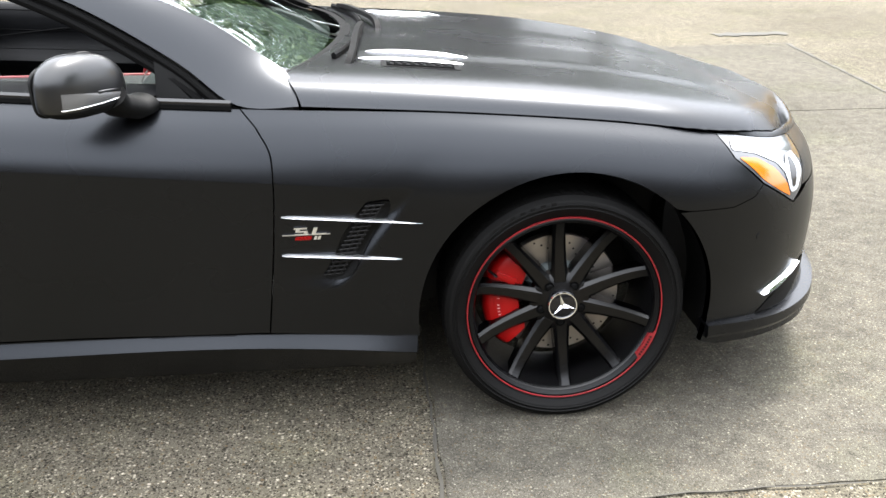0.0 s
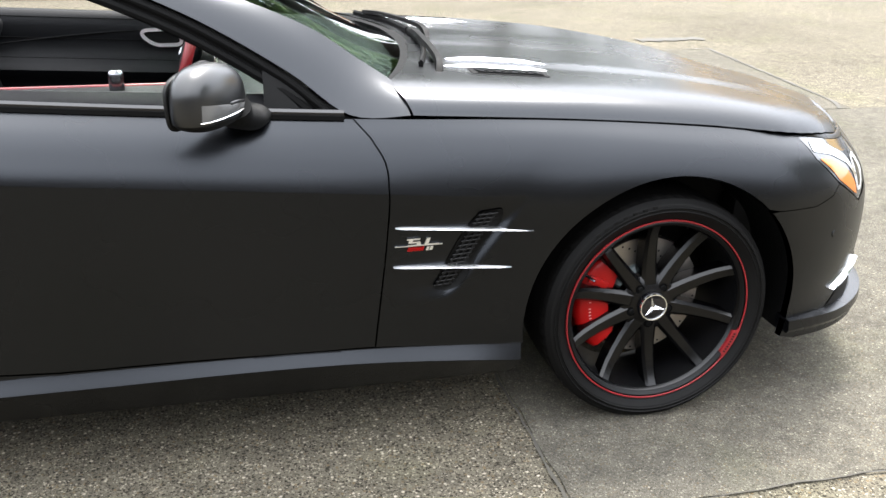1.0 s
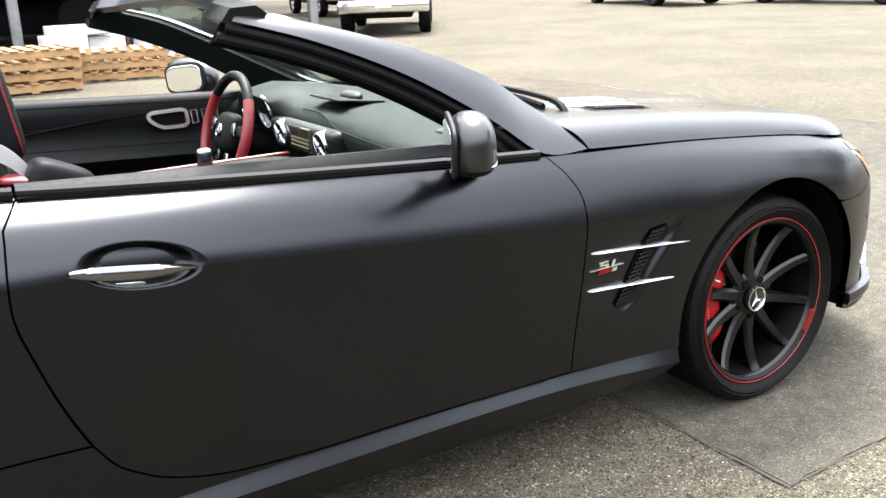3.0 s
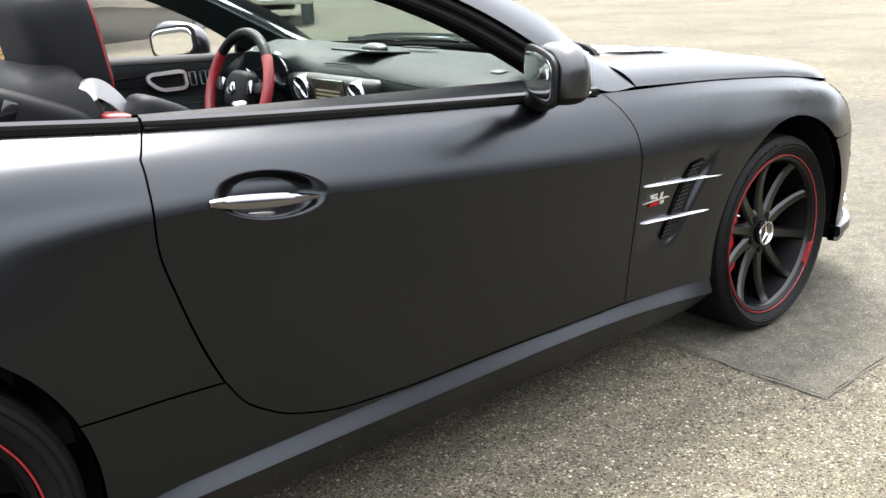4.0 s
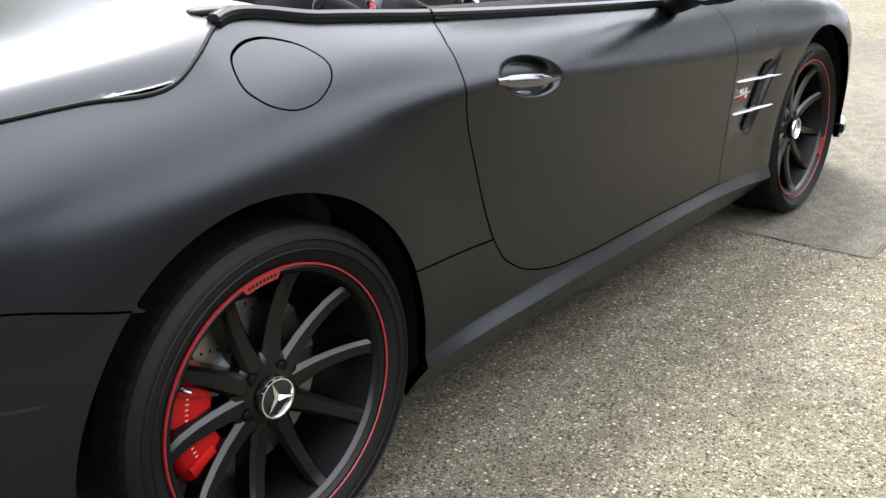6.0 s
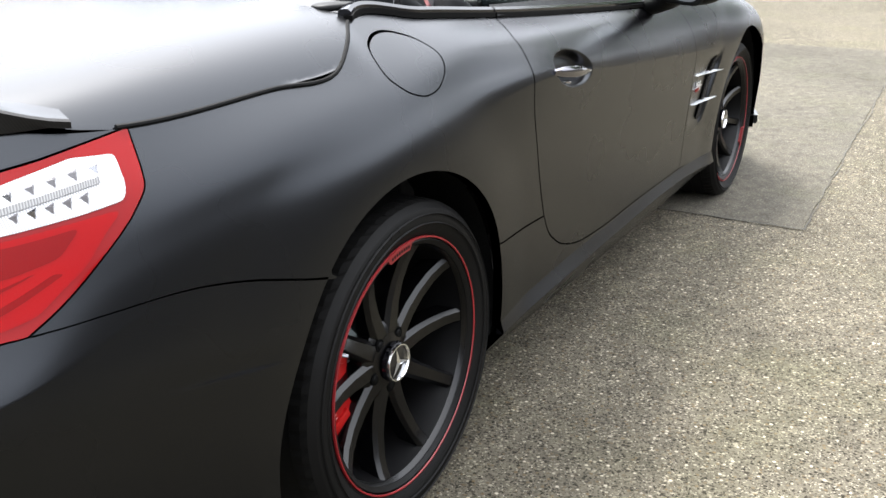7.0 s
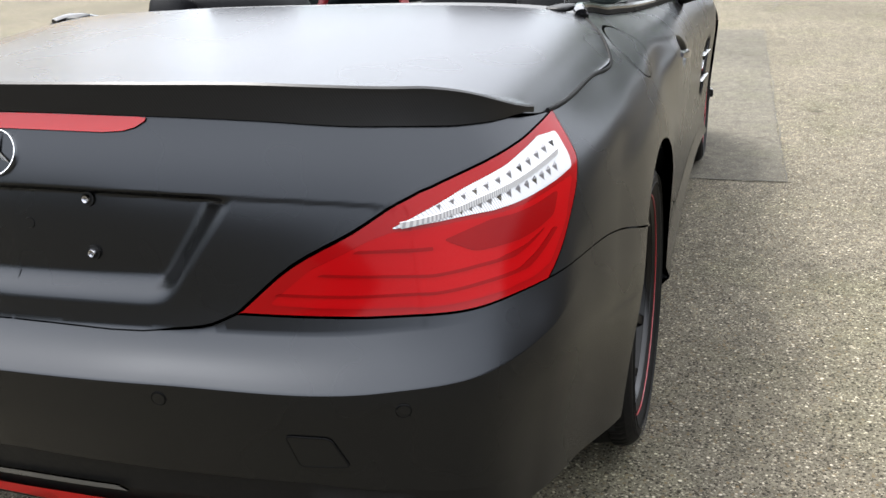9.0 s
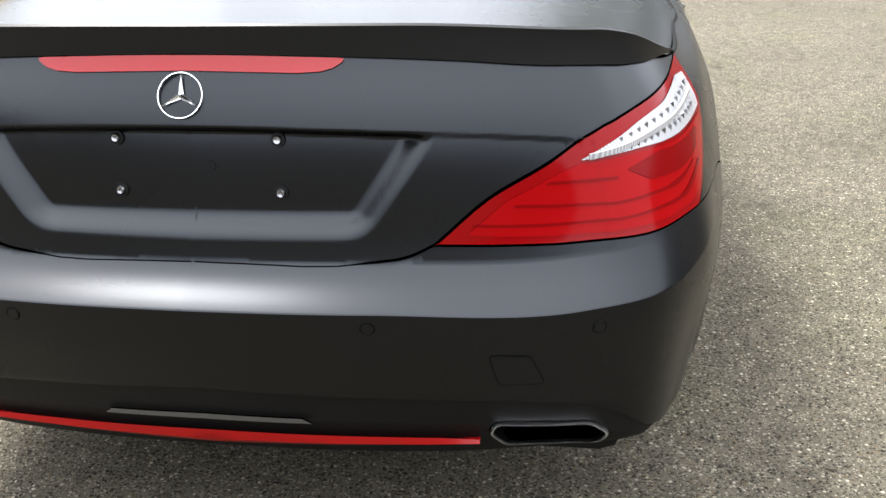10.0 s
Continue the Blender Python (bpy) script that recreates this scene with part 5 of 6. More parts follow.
HOUSING = plain("satin_grey_housing", (0.004, 0.0042, 0.0046), 0.28, 0, 0, 600, 0, 0.55)
INDICATOR = plain("indicator_lens", (0.10, 0.10, 0.10), 0.08, 0.35, 0, 1, 0)
MIRRORGLASS = plain("mirror_silver", (0.9, 0.92, 0.92), 0.02, 1.0, 0, 1, 0)
for s in (1, -1):
    mirror = thing("door_mirror", car, "dark grey door mirror with a clear indicator strip")
    m = Matrix.Diagonal((1, s, 1, 1)) @ pose(-1.130, -.955, .960, 0, 0, -27)
    bm = bmesh.new()
    mirror_shell(bm, m, 0, -.034)
    housing = part("housing", bm, HOUSING, mirror)
    bm = bmesh.new()
    mirror_shell(bm, m, -.0015, -1, -.034)
    part("lower_shell", bm, BLACK, housing)
    bm = bmesh.new()
    add_blob(bm, (.016, .212, .118), m @ pose(-.042, 0, .012, 6, 0, 0), .5, .5)
    part("glass_frame", bm, BLACK, mirror)
    bm = bmesh.new()
    add_blob(bm, (.003, .184, .096), m @ pose(-.0495, 0, .012, 6, 0, 0), .5, .55)
    part("mirror_glass", bm, MIRRORGLASS, mirror)
    lens = part("indicator_lens", mirror_strip(m, lambda t: -.024 + .006 * t, lambda t: .004 - .016 * t * t, -.100, .092, .0022), INDICATOR, mirror, "clear indicator strip")
    part("indicator_rib", mirror_strip(m, lambda t: -.002 + .004 * t, lambda t: .005 + .004 * t - .008 * t * t * t, -.010, .070, .0030, 14), HOUSING, lens)
    part("indicator_edge", mirror_strip(m, lambda t: -.026 + .006 * t, lambda t: -.0235 + .006 * t, -.102, .094, .0034), CHROME, lens)
    bm = bmesh.new()
    foot = [Vector((-1.095, -.905 * s, .938)), Vector((-1.080, -.880 * s, .912)), Vector((-1.05, -.830 * s, .893)), Vector((-1.04, -.80 * s, .895))]
    add_sweep(bm, foot, [[(w * math.cos(t), .6 * w * math.sin(t)) for t in np.linspace(0, 2 * math.pi, 25)[:-1]] for w in (.060, .048, .046, .047)])
    part("foot", bm, BLACK, mirror)


# ---- cabin ----
bm = bmesh.new()
add_box(bm, (1.45, 1.42, .06), pose(-1.55, 0, .40), .01)
add_box(bm, (.06, 1.42, .62), pose(-2.33, 0, .68), .01)
add_box(bm, (.06, 1.42, .45), pose(-.80, 0, .62), .01)
part("floor_carpet", bm, CARPET, car)

CARD = [(.770, .935), (.745, .958), (.715, .954), (.700, .935), (.690, .905), (.700, .860), (.705, .830), (.690, .790), (.655, .770), (.640, .752), (.650, .735), (.690, .715), (.705, .60), (.71, .42)]
for s in (1, -1):
    card = thing("door_card", left_door if s > 0 else right_door, "black leather door lining with a bright pull handle")
    xs = np.linspace(-.86, -2.02, 30)
    rows = []
    for x in xs:
        up = .055 * (-.86 - x) / 1.16 - .035
        rows.append([Vector((x, s * y, z + up * (1 if z > .7 else .3))) for y, z in CARD])
    lofted("lining", rows, LEATHER, card, "", 60)
    if s < 0:
        continue
    for i, (off, m) in enumerate(((3, SEAL), (5, SEAL), (7, SEAL))):
        bm = bmesh.new()
        add_sweep(bm, [r[off] + Vector((0, -.001, 0)) for r in rows], circle_ring(.0018, 6))
        part("seam", bm, m, card)
    bm = bmesh.new()
    add_sweep(bm, bezier([(-.95, .700, .900), (-1.25, .694, .893), (-1.55, .692, .880), (-1.80, .692, .858), (-2.0, .695, .835)], 6), circle_ring(.003, 6))
    part("panel_groove", bm, SEAL, card)
    bm = bmesh.new()
    loop = [(-1.255, .885), (-1.27, .890), (-1.375, .888), (-1.392, .880), (-1.385, .862), (-1.36, .842), (-1.335, .832), (-1.262, .832), (-1.250, .842)]
    add_sweep(bm, [(x, .688, z) for x, z in rounded(loop, .01, 3)], [(-.006, -.006), (-.006, .006), (.006, .006), (.006, -.006)], closed=True, up=(0, 1, 0))
    part("pull_handle", bm, SILVER, card, "bright metal pull handle")
    bm = bmesh.new()
    add_box(bm, (.13, .01, .055), pose(-1.32, .697, .860), .004)
    part("handle_bowl", bm, SEAL, card)
    for x in (-1.225, -1.185, -1.15):
        bm = bmesh.new()
        add_sweep(bm, [(x - .012, .690, .883), (x + .010, .690, .883), (x + .014, .690, .838), (x - .006, .690, .836)], [(-.002, -.002), (-.002, .002), (.002, .002), (.002, -.002)], closed=True, up=(0, 1, 0))
        part("switch_frame", bm, SILVER if x < -1.2 else HAT, card)
    bm = bmesh.new()
    add_box(bm, (.11, .008, .040), pose(-1.185, .697, .860), .003)
    part("switch_panel", bm, GLOSS, card)

# dashboard
dash = thing("dashboard", car, "grey-green leather dashboard with round bright vents")
rows = []
ys = np.linspace(-.715, .715, 57)
for y in ys:
    hump = math.exp(-((y - .385) / .17) ** 4)
    mid = math.exp(-(y / .27) ** 6)
    edge = (abs(y) / .715) ** 4
    rows.append([Vector(p) for p in ((-.72 + .11 * (1 - (y / .715) ** 2), y, .925), (-.80 + .09 * (1 - (y / .715) ** 2), y, .948), (-.92, y, .952 + .028 * hump - .02 * edge), (-.99 - .02 * hump, y, .945 + .045 * hump - .02 * edge), (-1.045 - .05 * hump, y, .930 + .045 * hump - .02 * edge),
                                         (-1.085 - .045 * hump, y, .908 + .052 * hump - .02 * edge), (-1.100 - .02 * hump + .012 * mid, y, .885 - .02 * edge + .03 * hump), (-1.088 + .02 * mid + .05 * hump, y, .840), (-1.07 + .04 * hump, y, .79), (-1.03, y, .74), (-.98, y, .62), (-.9, y, .5))])
lofted("dash_shell", rows, DASH, dash, "", 70)
bm = bmesh.new()
add_sweep(bm, bezier([(-1.068, -.70, .885), (-1.100, -.50, .896), (-1.108, -.30, .908), (-1.098, -.20, .916), (-1.060, -.05, .930), (-1.055, .10, .930)], 8), circle_ring(.0022, 6))
part("dash_seam", bm, SEAL, dash)
bm = bmesh.new()
add_box(bm, (.06, .48, .10), pose(-1.083, 0, .852, 0, -12, 0), .02, 3)
part("centre_fascia", bm, BLACK, dash)
bm = bmesh.new()
add_box(bm, (.012, .165, .078), pose(-1.113, 0, .855, 0, -12, 0), .004)
screen = part("display", bm, SCREEN, dash, "dark centre display")
bm = bmesh.new()
for k in range(4):
    add_box(bm, (.001, .13, .006), pose(-1.1195 - .0000, 0, .870 - .012 * k, 0, -12, 0))
part("display_lines", bm, plain("display_text", (0.16, 0.15, 0.09), 0.5, 0, 0, 1, 0), screen)


VENTMETAL = plain("vent_chrome", (0.5, 0.5, 0.52), 0.22, 1.0, 0, 1, 0)


def air_vent(y, x=-1.119, z=.853, r=.041):
    v = thing("air_vent", dash, "round air vent with a bright ring and cross")
    m = pose(x, y, z, 0, -10, 0) @ pose(0, 0, 0, 0, 0, -90)
    bm = bmesh.new()
    add_lathe(bm, [(r - .006, .004), (r - .004, -.004), (r - .001, -.005), (r + .002, .0), (r + .002, .03)], 40, m)
    part("vent_ring", bm, VENTMETAL, v)
    bm = bmesh.new()
    add_lathe(bm, [(0, .012), (r - .006, .012), (r - .005, -.002)], 32, m)
    part("vent_bowl", bm, SEAL, v)
    for k in range(4):
        bm = bmesh.new()
        a = radians(45 + 90 * k)
        add_sweep(bm, [m @ Vector((.003 * math.cos(a), -.004, .003 * math.sin(a))), m @ Vector((.02 * math.cos(a), -.006, .02 * math.sin(a))), m @ Vector(((r - .004) * math.cos(a), -.003, (r - .004) * math.sin(a)))], [[(-h, -.002), (0, .003), (h, -.002)] for h in (.0036, .0028, .002)], up=(-1, 0, .1))
        part("vent_blade", bm, VENTMETAL, v)


for y in (-.148, .148):
    air_vent(y)
air_vent(.60, -1.075, .865, .038)
bm = bmesh.new()
add_blob(bm, (.045, .12, .030), pose(-.935, 0, .968, 0, -18, 0), .8, .8)
part("centre_speaker", bm, BLACK, dash)
bm = bmesh.new()
add_box(bm, (.16, .20, .006), pose(-.95, 0, .962, 0, 6, 0), .002)
part("speaker_plinth", bm, DASH, dash)
bm = bmesh.new()
add_box(bm, (.03, .14, .004), pose(-.80, -.06, .962, 0, 3, 4), .001)
part("demist_slot", bm, SEAL, dash)
bm = bmesh.new()
add_blob(bm, (.05, .05, .025), pose(-.97, -.60, .930), .7, .7)
part("side_demist_vent", bm, BLACK, dash)
for y in (.30, .46):
    bm = bmesh.new()
    m = pose(-1.105, y, .905, 0, -12, 0) @ pose(0, 0, 0, 0, 0, -90)
    add_lathe(bm, [(.050, .004), (.054, -.006), (.058, .004)], 32, m)
    part("dial_ring", bm, VENTMETAL, dash)
    bm = bmesh.new()
    add_lathe(bm, [(0, .006), (.050, .005)], 32, m)
    part("dial_face", bm, GLOSS, dash)

# steering wheel
wheel = thing("steering_wheel", car, "leather steering wheel, black above and red at the grips", pose(-1.220, .376, .844, 0, 17, 0))


def rim_arc(name, a0, a1, m, r=.186, tube=.0165):
    bm = bmesh.new()
    pts = [(0, r * math.cos(radians(a)), r * math.sin(radians(a))) for a in np.linspace(a0, a1, max(4, int(abs(a1 - a0) / 6)))]
    add_sweep(bm, pts, circle_ring(tube, 14), up=(1, 0, 0))
    return part(name, bm, m, wheel)


rim_arc("upper_rim", 38, 142, LEATHER)
rim_arc("red_grip", 142, 222, REDLEATHER, tube=.0175)
rim_arc("red_grip", -42, 38, REDLEATHER, tube=.0175)
rim_arc("lower_rim", 222, 318, LEATHER)
bm = bmesh.new()
add_blob(bm, (.070, .150, .130), pose(.012, 0, .0), .6, .75)
part("airbag_cover", bm, LEATHER, wheel)
for s in (-1, 1):
    bm = bmesh.new()
    add_box(bm, (.016, .085, .036), pose(.004, s * .110, .012, s * 8, 0, 0), .006)
    part("spoke", bm, BLACK, wheel)
    bm = bmesh.new()
    add_box(bm, (.006, .030, .046), pose(-.012, s * .092, .012, s * 15, 0, 0), .004)
    part("button_cluster", bm, SATIN, wheel)
    bm = bmesh.new()
    add_box(bm, (.012, .026, .095), pose(.004, s * .045, -.115, s * 14, 0, 0), .005)
    part("lower_spoke", bm, SATIN, wheel)
bm = bmesh.new()
m = pose(-.026, 0, .0) @ pose(0, 0, 0, 0, 0, -90)
add_lathe(bm, [(.018, .002), (.0195, -.003), (.022, .002)], 28, m)
for k in range(3):
    a = radians(90 + 120 * k)
    add_sweep(bm, [m @ Vector((0, -.003, 0)), m @ Vector((.019 * math.cos(a), -.001, .019 * math.sin(a)))], [[(-.004, -.001), (0, .002), (.004, -.001)], [(-.0006, -.001), (0, .001), (.0006, -.001)]], up=(-1, 0, 0))
part("emblem", bm, SATIN, wheel)
bm = bmesh.new()
add_sweep(bm, [(.02, 0, 0), (.16, 0, -.01)], circle_ring(.045, 16))
part("column_shroud", bm, BLACK, wheel)

# seats
for y in (-.385, .385):
    s = -1 if y < 0 else 1
    seat = thing("car_seat", car, "black leather seat with red piping and a bright belt guide", pose(-2.02, y, 0))
    bm = bmesh.new()
    add_blob(bm, (.54, .50, .17), pose(.30, 0, .53, 0, -5, 0), .5, .45)
    part("cushion", bm, LEATHER, seat)
    bm = bmesh.new()
    add_blob(bm, (.20, .44, .66), pose(-.02, 0, .74, 0, -14, 0), .45, .5)
    part("backrest", bm, LEATHER, seat)
    for q in (-1, 1):
        bm = bmesh.new()
        add_blob(bm, (.22, .10, .46), pose(.035, q * .205, .700, 0, -14, 0), .5, .6)
        part("side_bolster", bm, LEATHER, seat)
    bm = bmesh.new()
    add_blob(bm, (.26, .125, .11), pose(-.145, .165 * s, .962, 0, 22, 0), .45, .55)
    part("shoulder_cover", bm, LEATHER, seat)
    bm = bmesh.new()
    add_blob(bm, (.155, .27, .25), pose(-.015, 0, 1.083, 0, -9, 0), .42, .5)
    head = part("headrest", bm, LEATHER, seat)
    bm = bmesh.new()
    m = pose(-.015, 0, 1.083, 0, -9, 0)
    loop = []
    for k in range(40):
        a, b = math.cos(math.pi * k / 20), math.sin(math.pi * k / 20)
        loop.append((.1355 * math.copysign(abs(a) ** .42, a), .1255 * math.copysign(abs(b) ** .42, b)))
    add_sweep(bm, [m @ Vector((.058, a * .905, b * .905)) for a, b in loop], circle_ring(.0028, 6), closed=True, up=(1, 0, 0))
    part("red_piping", bm, REDLEATHER, head)
    bm = bmesh.new()
    arch_line = bezier([(-.040, .185 * s, .925), (-.043, .185 * s, .975), (-.028, .183 * s, 1.010), (.000, .180 * s, 1.018), (.035, .180 * s, .990), (.070, .180 * s, .940)], 4)
    add_sweep(bm, arch_line, [[(-w, -.006), (-w, .006), (w * .5, .012), (w * .5, -.004)] for w in np.linspace(.012, .028, len(arch_line) // 2).tolist() + np.linspace(.028, .012, len(arch_line) - len(arch_line) // 2).tolist()], up=(0, 1, 0))
    part("belt_guide", bm, SILVER, seat, "bright curved belt guide")
    bm = bmesh.new()
    add_blob(bm, (.12, .07, .018), pose(.05, .19 * s, .950, 0, 8, 0), .5, .5)
    part("red_shoulder_patch", bm, REDLEATHER, seat)
    bm = bmesh.new()
    add_blob(bm, (.14, .10, .10), pose(.105, .195 * s, .930, 0, 24, 0), .5, .55)
    part("shoulder_bolster", bm, LEATHER, seat)
    bm = bmesh.new()
    add_box(bm, (.03, .012, .055), pose(-.185, .224 * s, .988, 0, 22, 0), .006)
    part("belt_slot", bm, GLOSS, seat)

console = thing("centre_console", car, "black leather console with red piping")
bm = bmesh.new()
add_blob(bm, (.95, .21, .30), pose(-1.52, 0, .655), .35, .3)
part("console_body", bm, LEATHER, console)
for s in (-1, 1):
    bm = bmesh.new()
    add_sweep(bm, [(x, s * .085, .800) for x in np.linspace(-1.95, -1.12, 12)], circle_ring(.006, 8))
    part("red_piping", bm, REDLEATHER, console)
bm = bmesh.new()
add_box(bm, (.045, .035, .07), pose(-1.42, .0, .83), .012, 3)
part("gear_selector", bm, SATIN, console)

# rear shelf behind the seats
bm = bmesh.new()
rows = []
for x in np.linspace(-2.57, -2.23, 12):
    t = (x + 2.57) / .34
    w = .712 + .018 * t
    row = []
    for k in range(25):
        y = -w + 2 * w * k / 24
        q = abs(y) / w
        z = 1.030 - .035 * q ** 4 - .018 * t - .06 * max(0, t - .75) / .25
        row.append(bm.verts.new((x, y, z)))
    rows.append(row)
for a, b in zip(rows, rows[1:]):
    for k in range(24):
        bm.faces.new((a[k], a[k + 1], b[k + 1], b[k]))
shelf = part("rear_shelf", bm, plain("shelf_plastic", (0.035, 0.036, 0.038), 0.6, 0, 0.3, 300, 0.1), car, "matte grey cover behind the seats")
for s in (-1, 1):
    bm = bmesh.new()
    add_blob(bm, (.09, .05, .016), pose(-2.50, s * .66, 1.015, 0, 0, s * 20), .6, .6)
    part("shelf_catch", bm, BLACK, shelf)
bm = bmesh.new()
add_box(bm, (.05, .05, .03), pose(-1.365, 0, 1.265), .01)
add_blob(bm, (.045, .235, .072), pose(-1.335, 0, 1.215, 0, 12, 0), .5, .5)
part("rear_view_mirror", bm, BLACK, car)


# ---- paving details ----
def ribbon(name, points, width, z, seed):
    """A wandering dark joint or crack in the paving."""
    rnd = random.Random(seed)
    pts = []
    for a, b in zip(points, points[1:]):
        a, b = Vector(a), Vector(b)
        n = max(2, int((b - a).length / .06))
        for k in range(n):
            pts.append(a.lerp(b, k / n))
    pts.append(Vector(points[-1]))
    bm = bmesh.new()
    rows = []
    wob = 0
    for i, p in enumerate(pts):
        d = (pts[min(i + 1, len(pts) - 1)] - pts[max(i - 1, 0)]).normalized()
        q = Vector((-d.y, d.x))
        wob = wob * .8 + rnd.uniform(-.006, .006)
        w = width * rnd.uniform(.35, 1.2)
        rows.append([bm.verts.new((*(p + q * (wob + s * w / 2)), z)) for s in (-1, 1)])
    for a, b in zip(rows, rows[1:]):
        bm.faces.new((a[0], a[1], b[1], b[0]))
    ob = part(name, bm, CRACK)
    return tagged(ob, "dark narrow joint in the paving", "paving", kind="structure")


def slab(name, corners, z, seed, label):
    rnd = random.Random(seed)
    edge = []
    for a, b in zip(corners, corners[1:] + corners[:1]):
        a, b = Vector(a), Vector(b)
        n = max(2, int((b - a).length / .08))
        q = Vector((-(b - a).y, (b - a).x)).normalized()
        edge += [a.lerp(b, k / n) + q * rnd.uniform(-.006, .006) for k in range(n)]
    bm = bmesh.new()
    top = [bm.verts.new((p.x, p.y, z)) for p in edge]
    low = [bm.verts.new((p.x, p.y, -.01)) for p in edge]
    bm.faces.new(top)
    for k in range(len(edge)):
        bm.faces.new((top[k], low[k], low[(k + 1) % len(edge)], top[(k + 1) % len(edge)]))
    return tagged(part(name, bm, PATCH), label, "paving", kind="structure")


slab("paving_patch", [(-.345, -1.25), (4.75, -1.16), (4.85, 2.6), (-.36, 2.6)], .004, 3, "smooth grey repair patch in the paving")
slab("paving_patch", [(-.36, 2.62), (3.1, 2.62), (3.35, 5.15), (2.2, 5.13), (-6, 5.6), (-6, 2.62)], .0035, 4, "smooth grey repair patch in the paving")
# old stained paving, its colour darkened further for the shade under the shed
OLD = aggregate("old_paving_stained_and_shaded", (0.005, 0.0045, 0.0034), (0.045, 0.041, 0.031), (0.0105, 0.0096, 0.0071), 90.0, 0.7)
stained = slab("stained_shaded_paving", [(-14, 12.6), (-6, 13.2), (-1, 13.0), (2.5, 13.9), (5.5, 15.2), (8.5, 18.5), (11, 24), (11, 33), (-14, 33)], .003, 9, "dark stained old paving with the shed's shade in its colour")
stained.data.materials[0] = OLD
for i, (pts, w) in enumerate((([(-.352, -1.26), (-.362, 2.6)], .010), ([(-.36, -1.256), (4.76, -1.166)], .006), ([(4.76, -1.17), (4.86, 2.6)], .007), ([(-6, 5.62), (2.2, 5.14), (3.36, 5.16)], .03),
                              ([(3.36, 5.16), (3.1, 2.8), (3.0, 2.6)], .03), ([(2.9, 5.75), (3.62, 5.78)], .22), ([(4.86, 2.4), (5.5, 1.66), (9, .9)], .009), ([(4.3, 6.85), (9.5, 6.6), (18, 9)], .014), ([(6.3, -1.25), (11, -1.6)], .010),
                              ([(5.3, 2.2), (12, 5.5)], .012), ([(8, 4), (16, 2)], .014))):
    ribbon("paving_joint", pts, w, .0065 + .0004 * i, 20 + i)


# ---- yard: pallets, boxes, post and chain ----
PINE = plain("raw_pine", (0.24, 0.14, 0.060), 0.75, 0, 0.35, 120, 0.22)
CARTON = plain("white_carton", (0.40, 0.39, 0.375), 0.8, 0, 0.1, 200, 0.06)
BLUE = plain("blue_print", (0.03, 0.05, 0.28), 0.6, 0, 0, 1, 0)
TARP = plain("grey_sheet", (0.42, 0.42, 0.41), 0.6, 0, 0.2, 60, 0.1)
RUST = plain("rusty_steel", (0.16, 0.07, 0.04), 0.75, 0.4, 0.4, 120, 0.3)
STEEL = plain("grey_painted_steel", (0.20, 0.20, 0.20), 0.5, 0.4, 0.2, 120, 0.2)


def build_pallet(m, long=1.2):
    p = thing("wooden_pallet", None, "pale raw-pine shipping pallet lying in the yard")
    tagged(p, category="pallet", group="pallets in the yard")
    for k in range(7):
        bm = bmesh.new()
        add_box(bm, (.10, 1.0, .018), pose(-long / 2 + .06 + (long - .12) * k / 6, 0, .129), .003, 1)
        part("deck_board", bm, PINE, p)
    for k in range(3):
        bm = bmesh.new()
        add_box(bm, (long, .05, .092), pose(0, -.45 + .45 * k, .074), .004, 1)
        part("stringer", bm, PINE, p)
    for k in range(3):
        bm = bmesh.new()
        add_box(bm, (.10, 1.0, .018), pose(-long / 2 + .06 + (long - .12) * k / 2, 0, .0185), .003, 1)
        part("base_board", bm, PINE, p)
    p.matrix_basis = m
    return p


pallet = build_pallet(pose(1.05, 11.3, .0, 0, 0, -14))
rnd = random.Random(5)
for x, y, n, a in ((1.05, 11.3, 3, -14), (-.35, 10.55, 4, 4), (-1.75, 10.75, 5, 6), (-3.2, 10.9, 5, 2), (-4.7, 11.0, 5, 5)):
    for k in range(n):
        if x == 1.05 and k == 0:
            continue
        copy_thing(pallet, pose(x + rnd.uniform(-.04, .04), y + rnd.uniform(-.04, .04), .1385 * k, 0, 0, a + rnd.uniform(-4, 4)))


def carton(x, y, z, w, d, h, a, label, m=CARTON, stripe=False):
    b = thing("carton", None, label, pose(x, y, z, 0, 0, a))
    tagged(b, category="box")
    bm = bmesh.new()
    add_box(bm, (w, d, h), pose(0, 0, h / 2), .008, 2)
    part("box_body", bm, m, b)
    bm = bmesh.new()
    add_box(bm, (w * .98, .06, .002), pose(0, 0, h + .001))
    part("tape", bm, TARP, b)
    if stripe:
        bm = bmesh.new()
        add_box(bm, (w * .5, .003, h * .6), pose(.04, -d / 2 - .001, h * .5))
        part("printed_label", bm, BLUE, b, "blue printed label")
    return b


base = build_pallet(pose(.9, 13.0, 0, 0, 0, 4))
copy_thing(base, pose(2.2, 13.1, 0, 0, 0, 2))
carton(.6, 12.9, .139, .6, .6, .42, 3, "white cardboard carton on a pallet")
carton(1.25, 13.05, .139, .55, .6, .38, -4, "white cardboard carton on a pallet")
carton(2.0, 12.95, .139, .5, .5, .34, 2, "white carton with a blue printed label", CARTON, True)
carton(.85, 12.95, .559, .9, .6, .14, 0, "grey sheet-wrapped bundle on cartons", TARP)

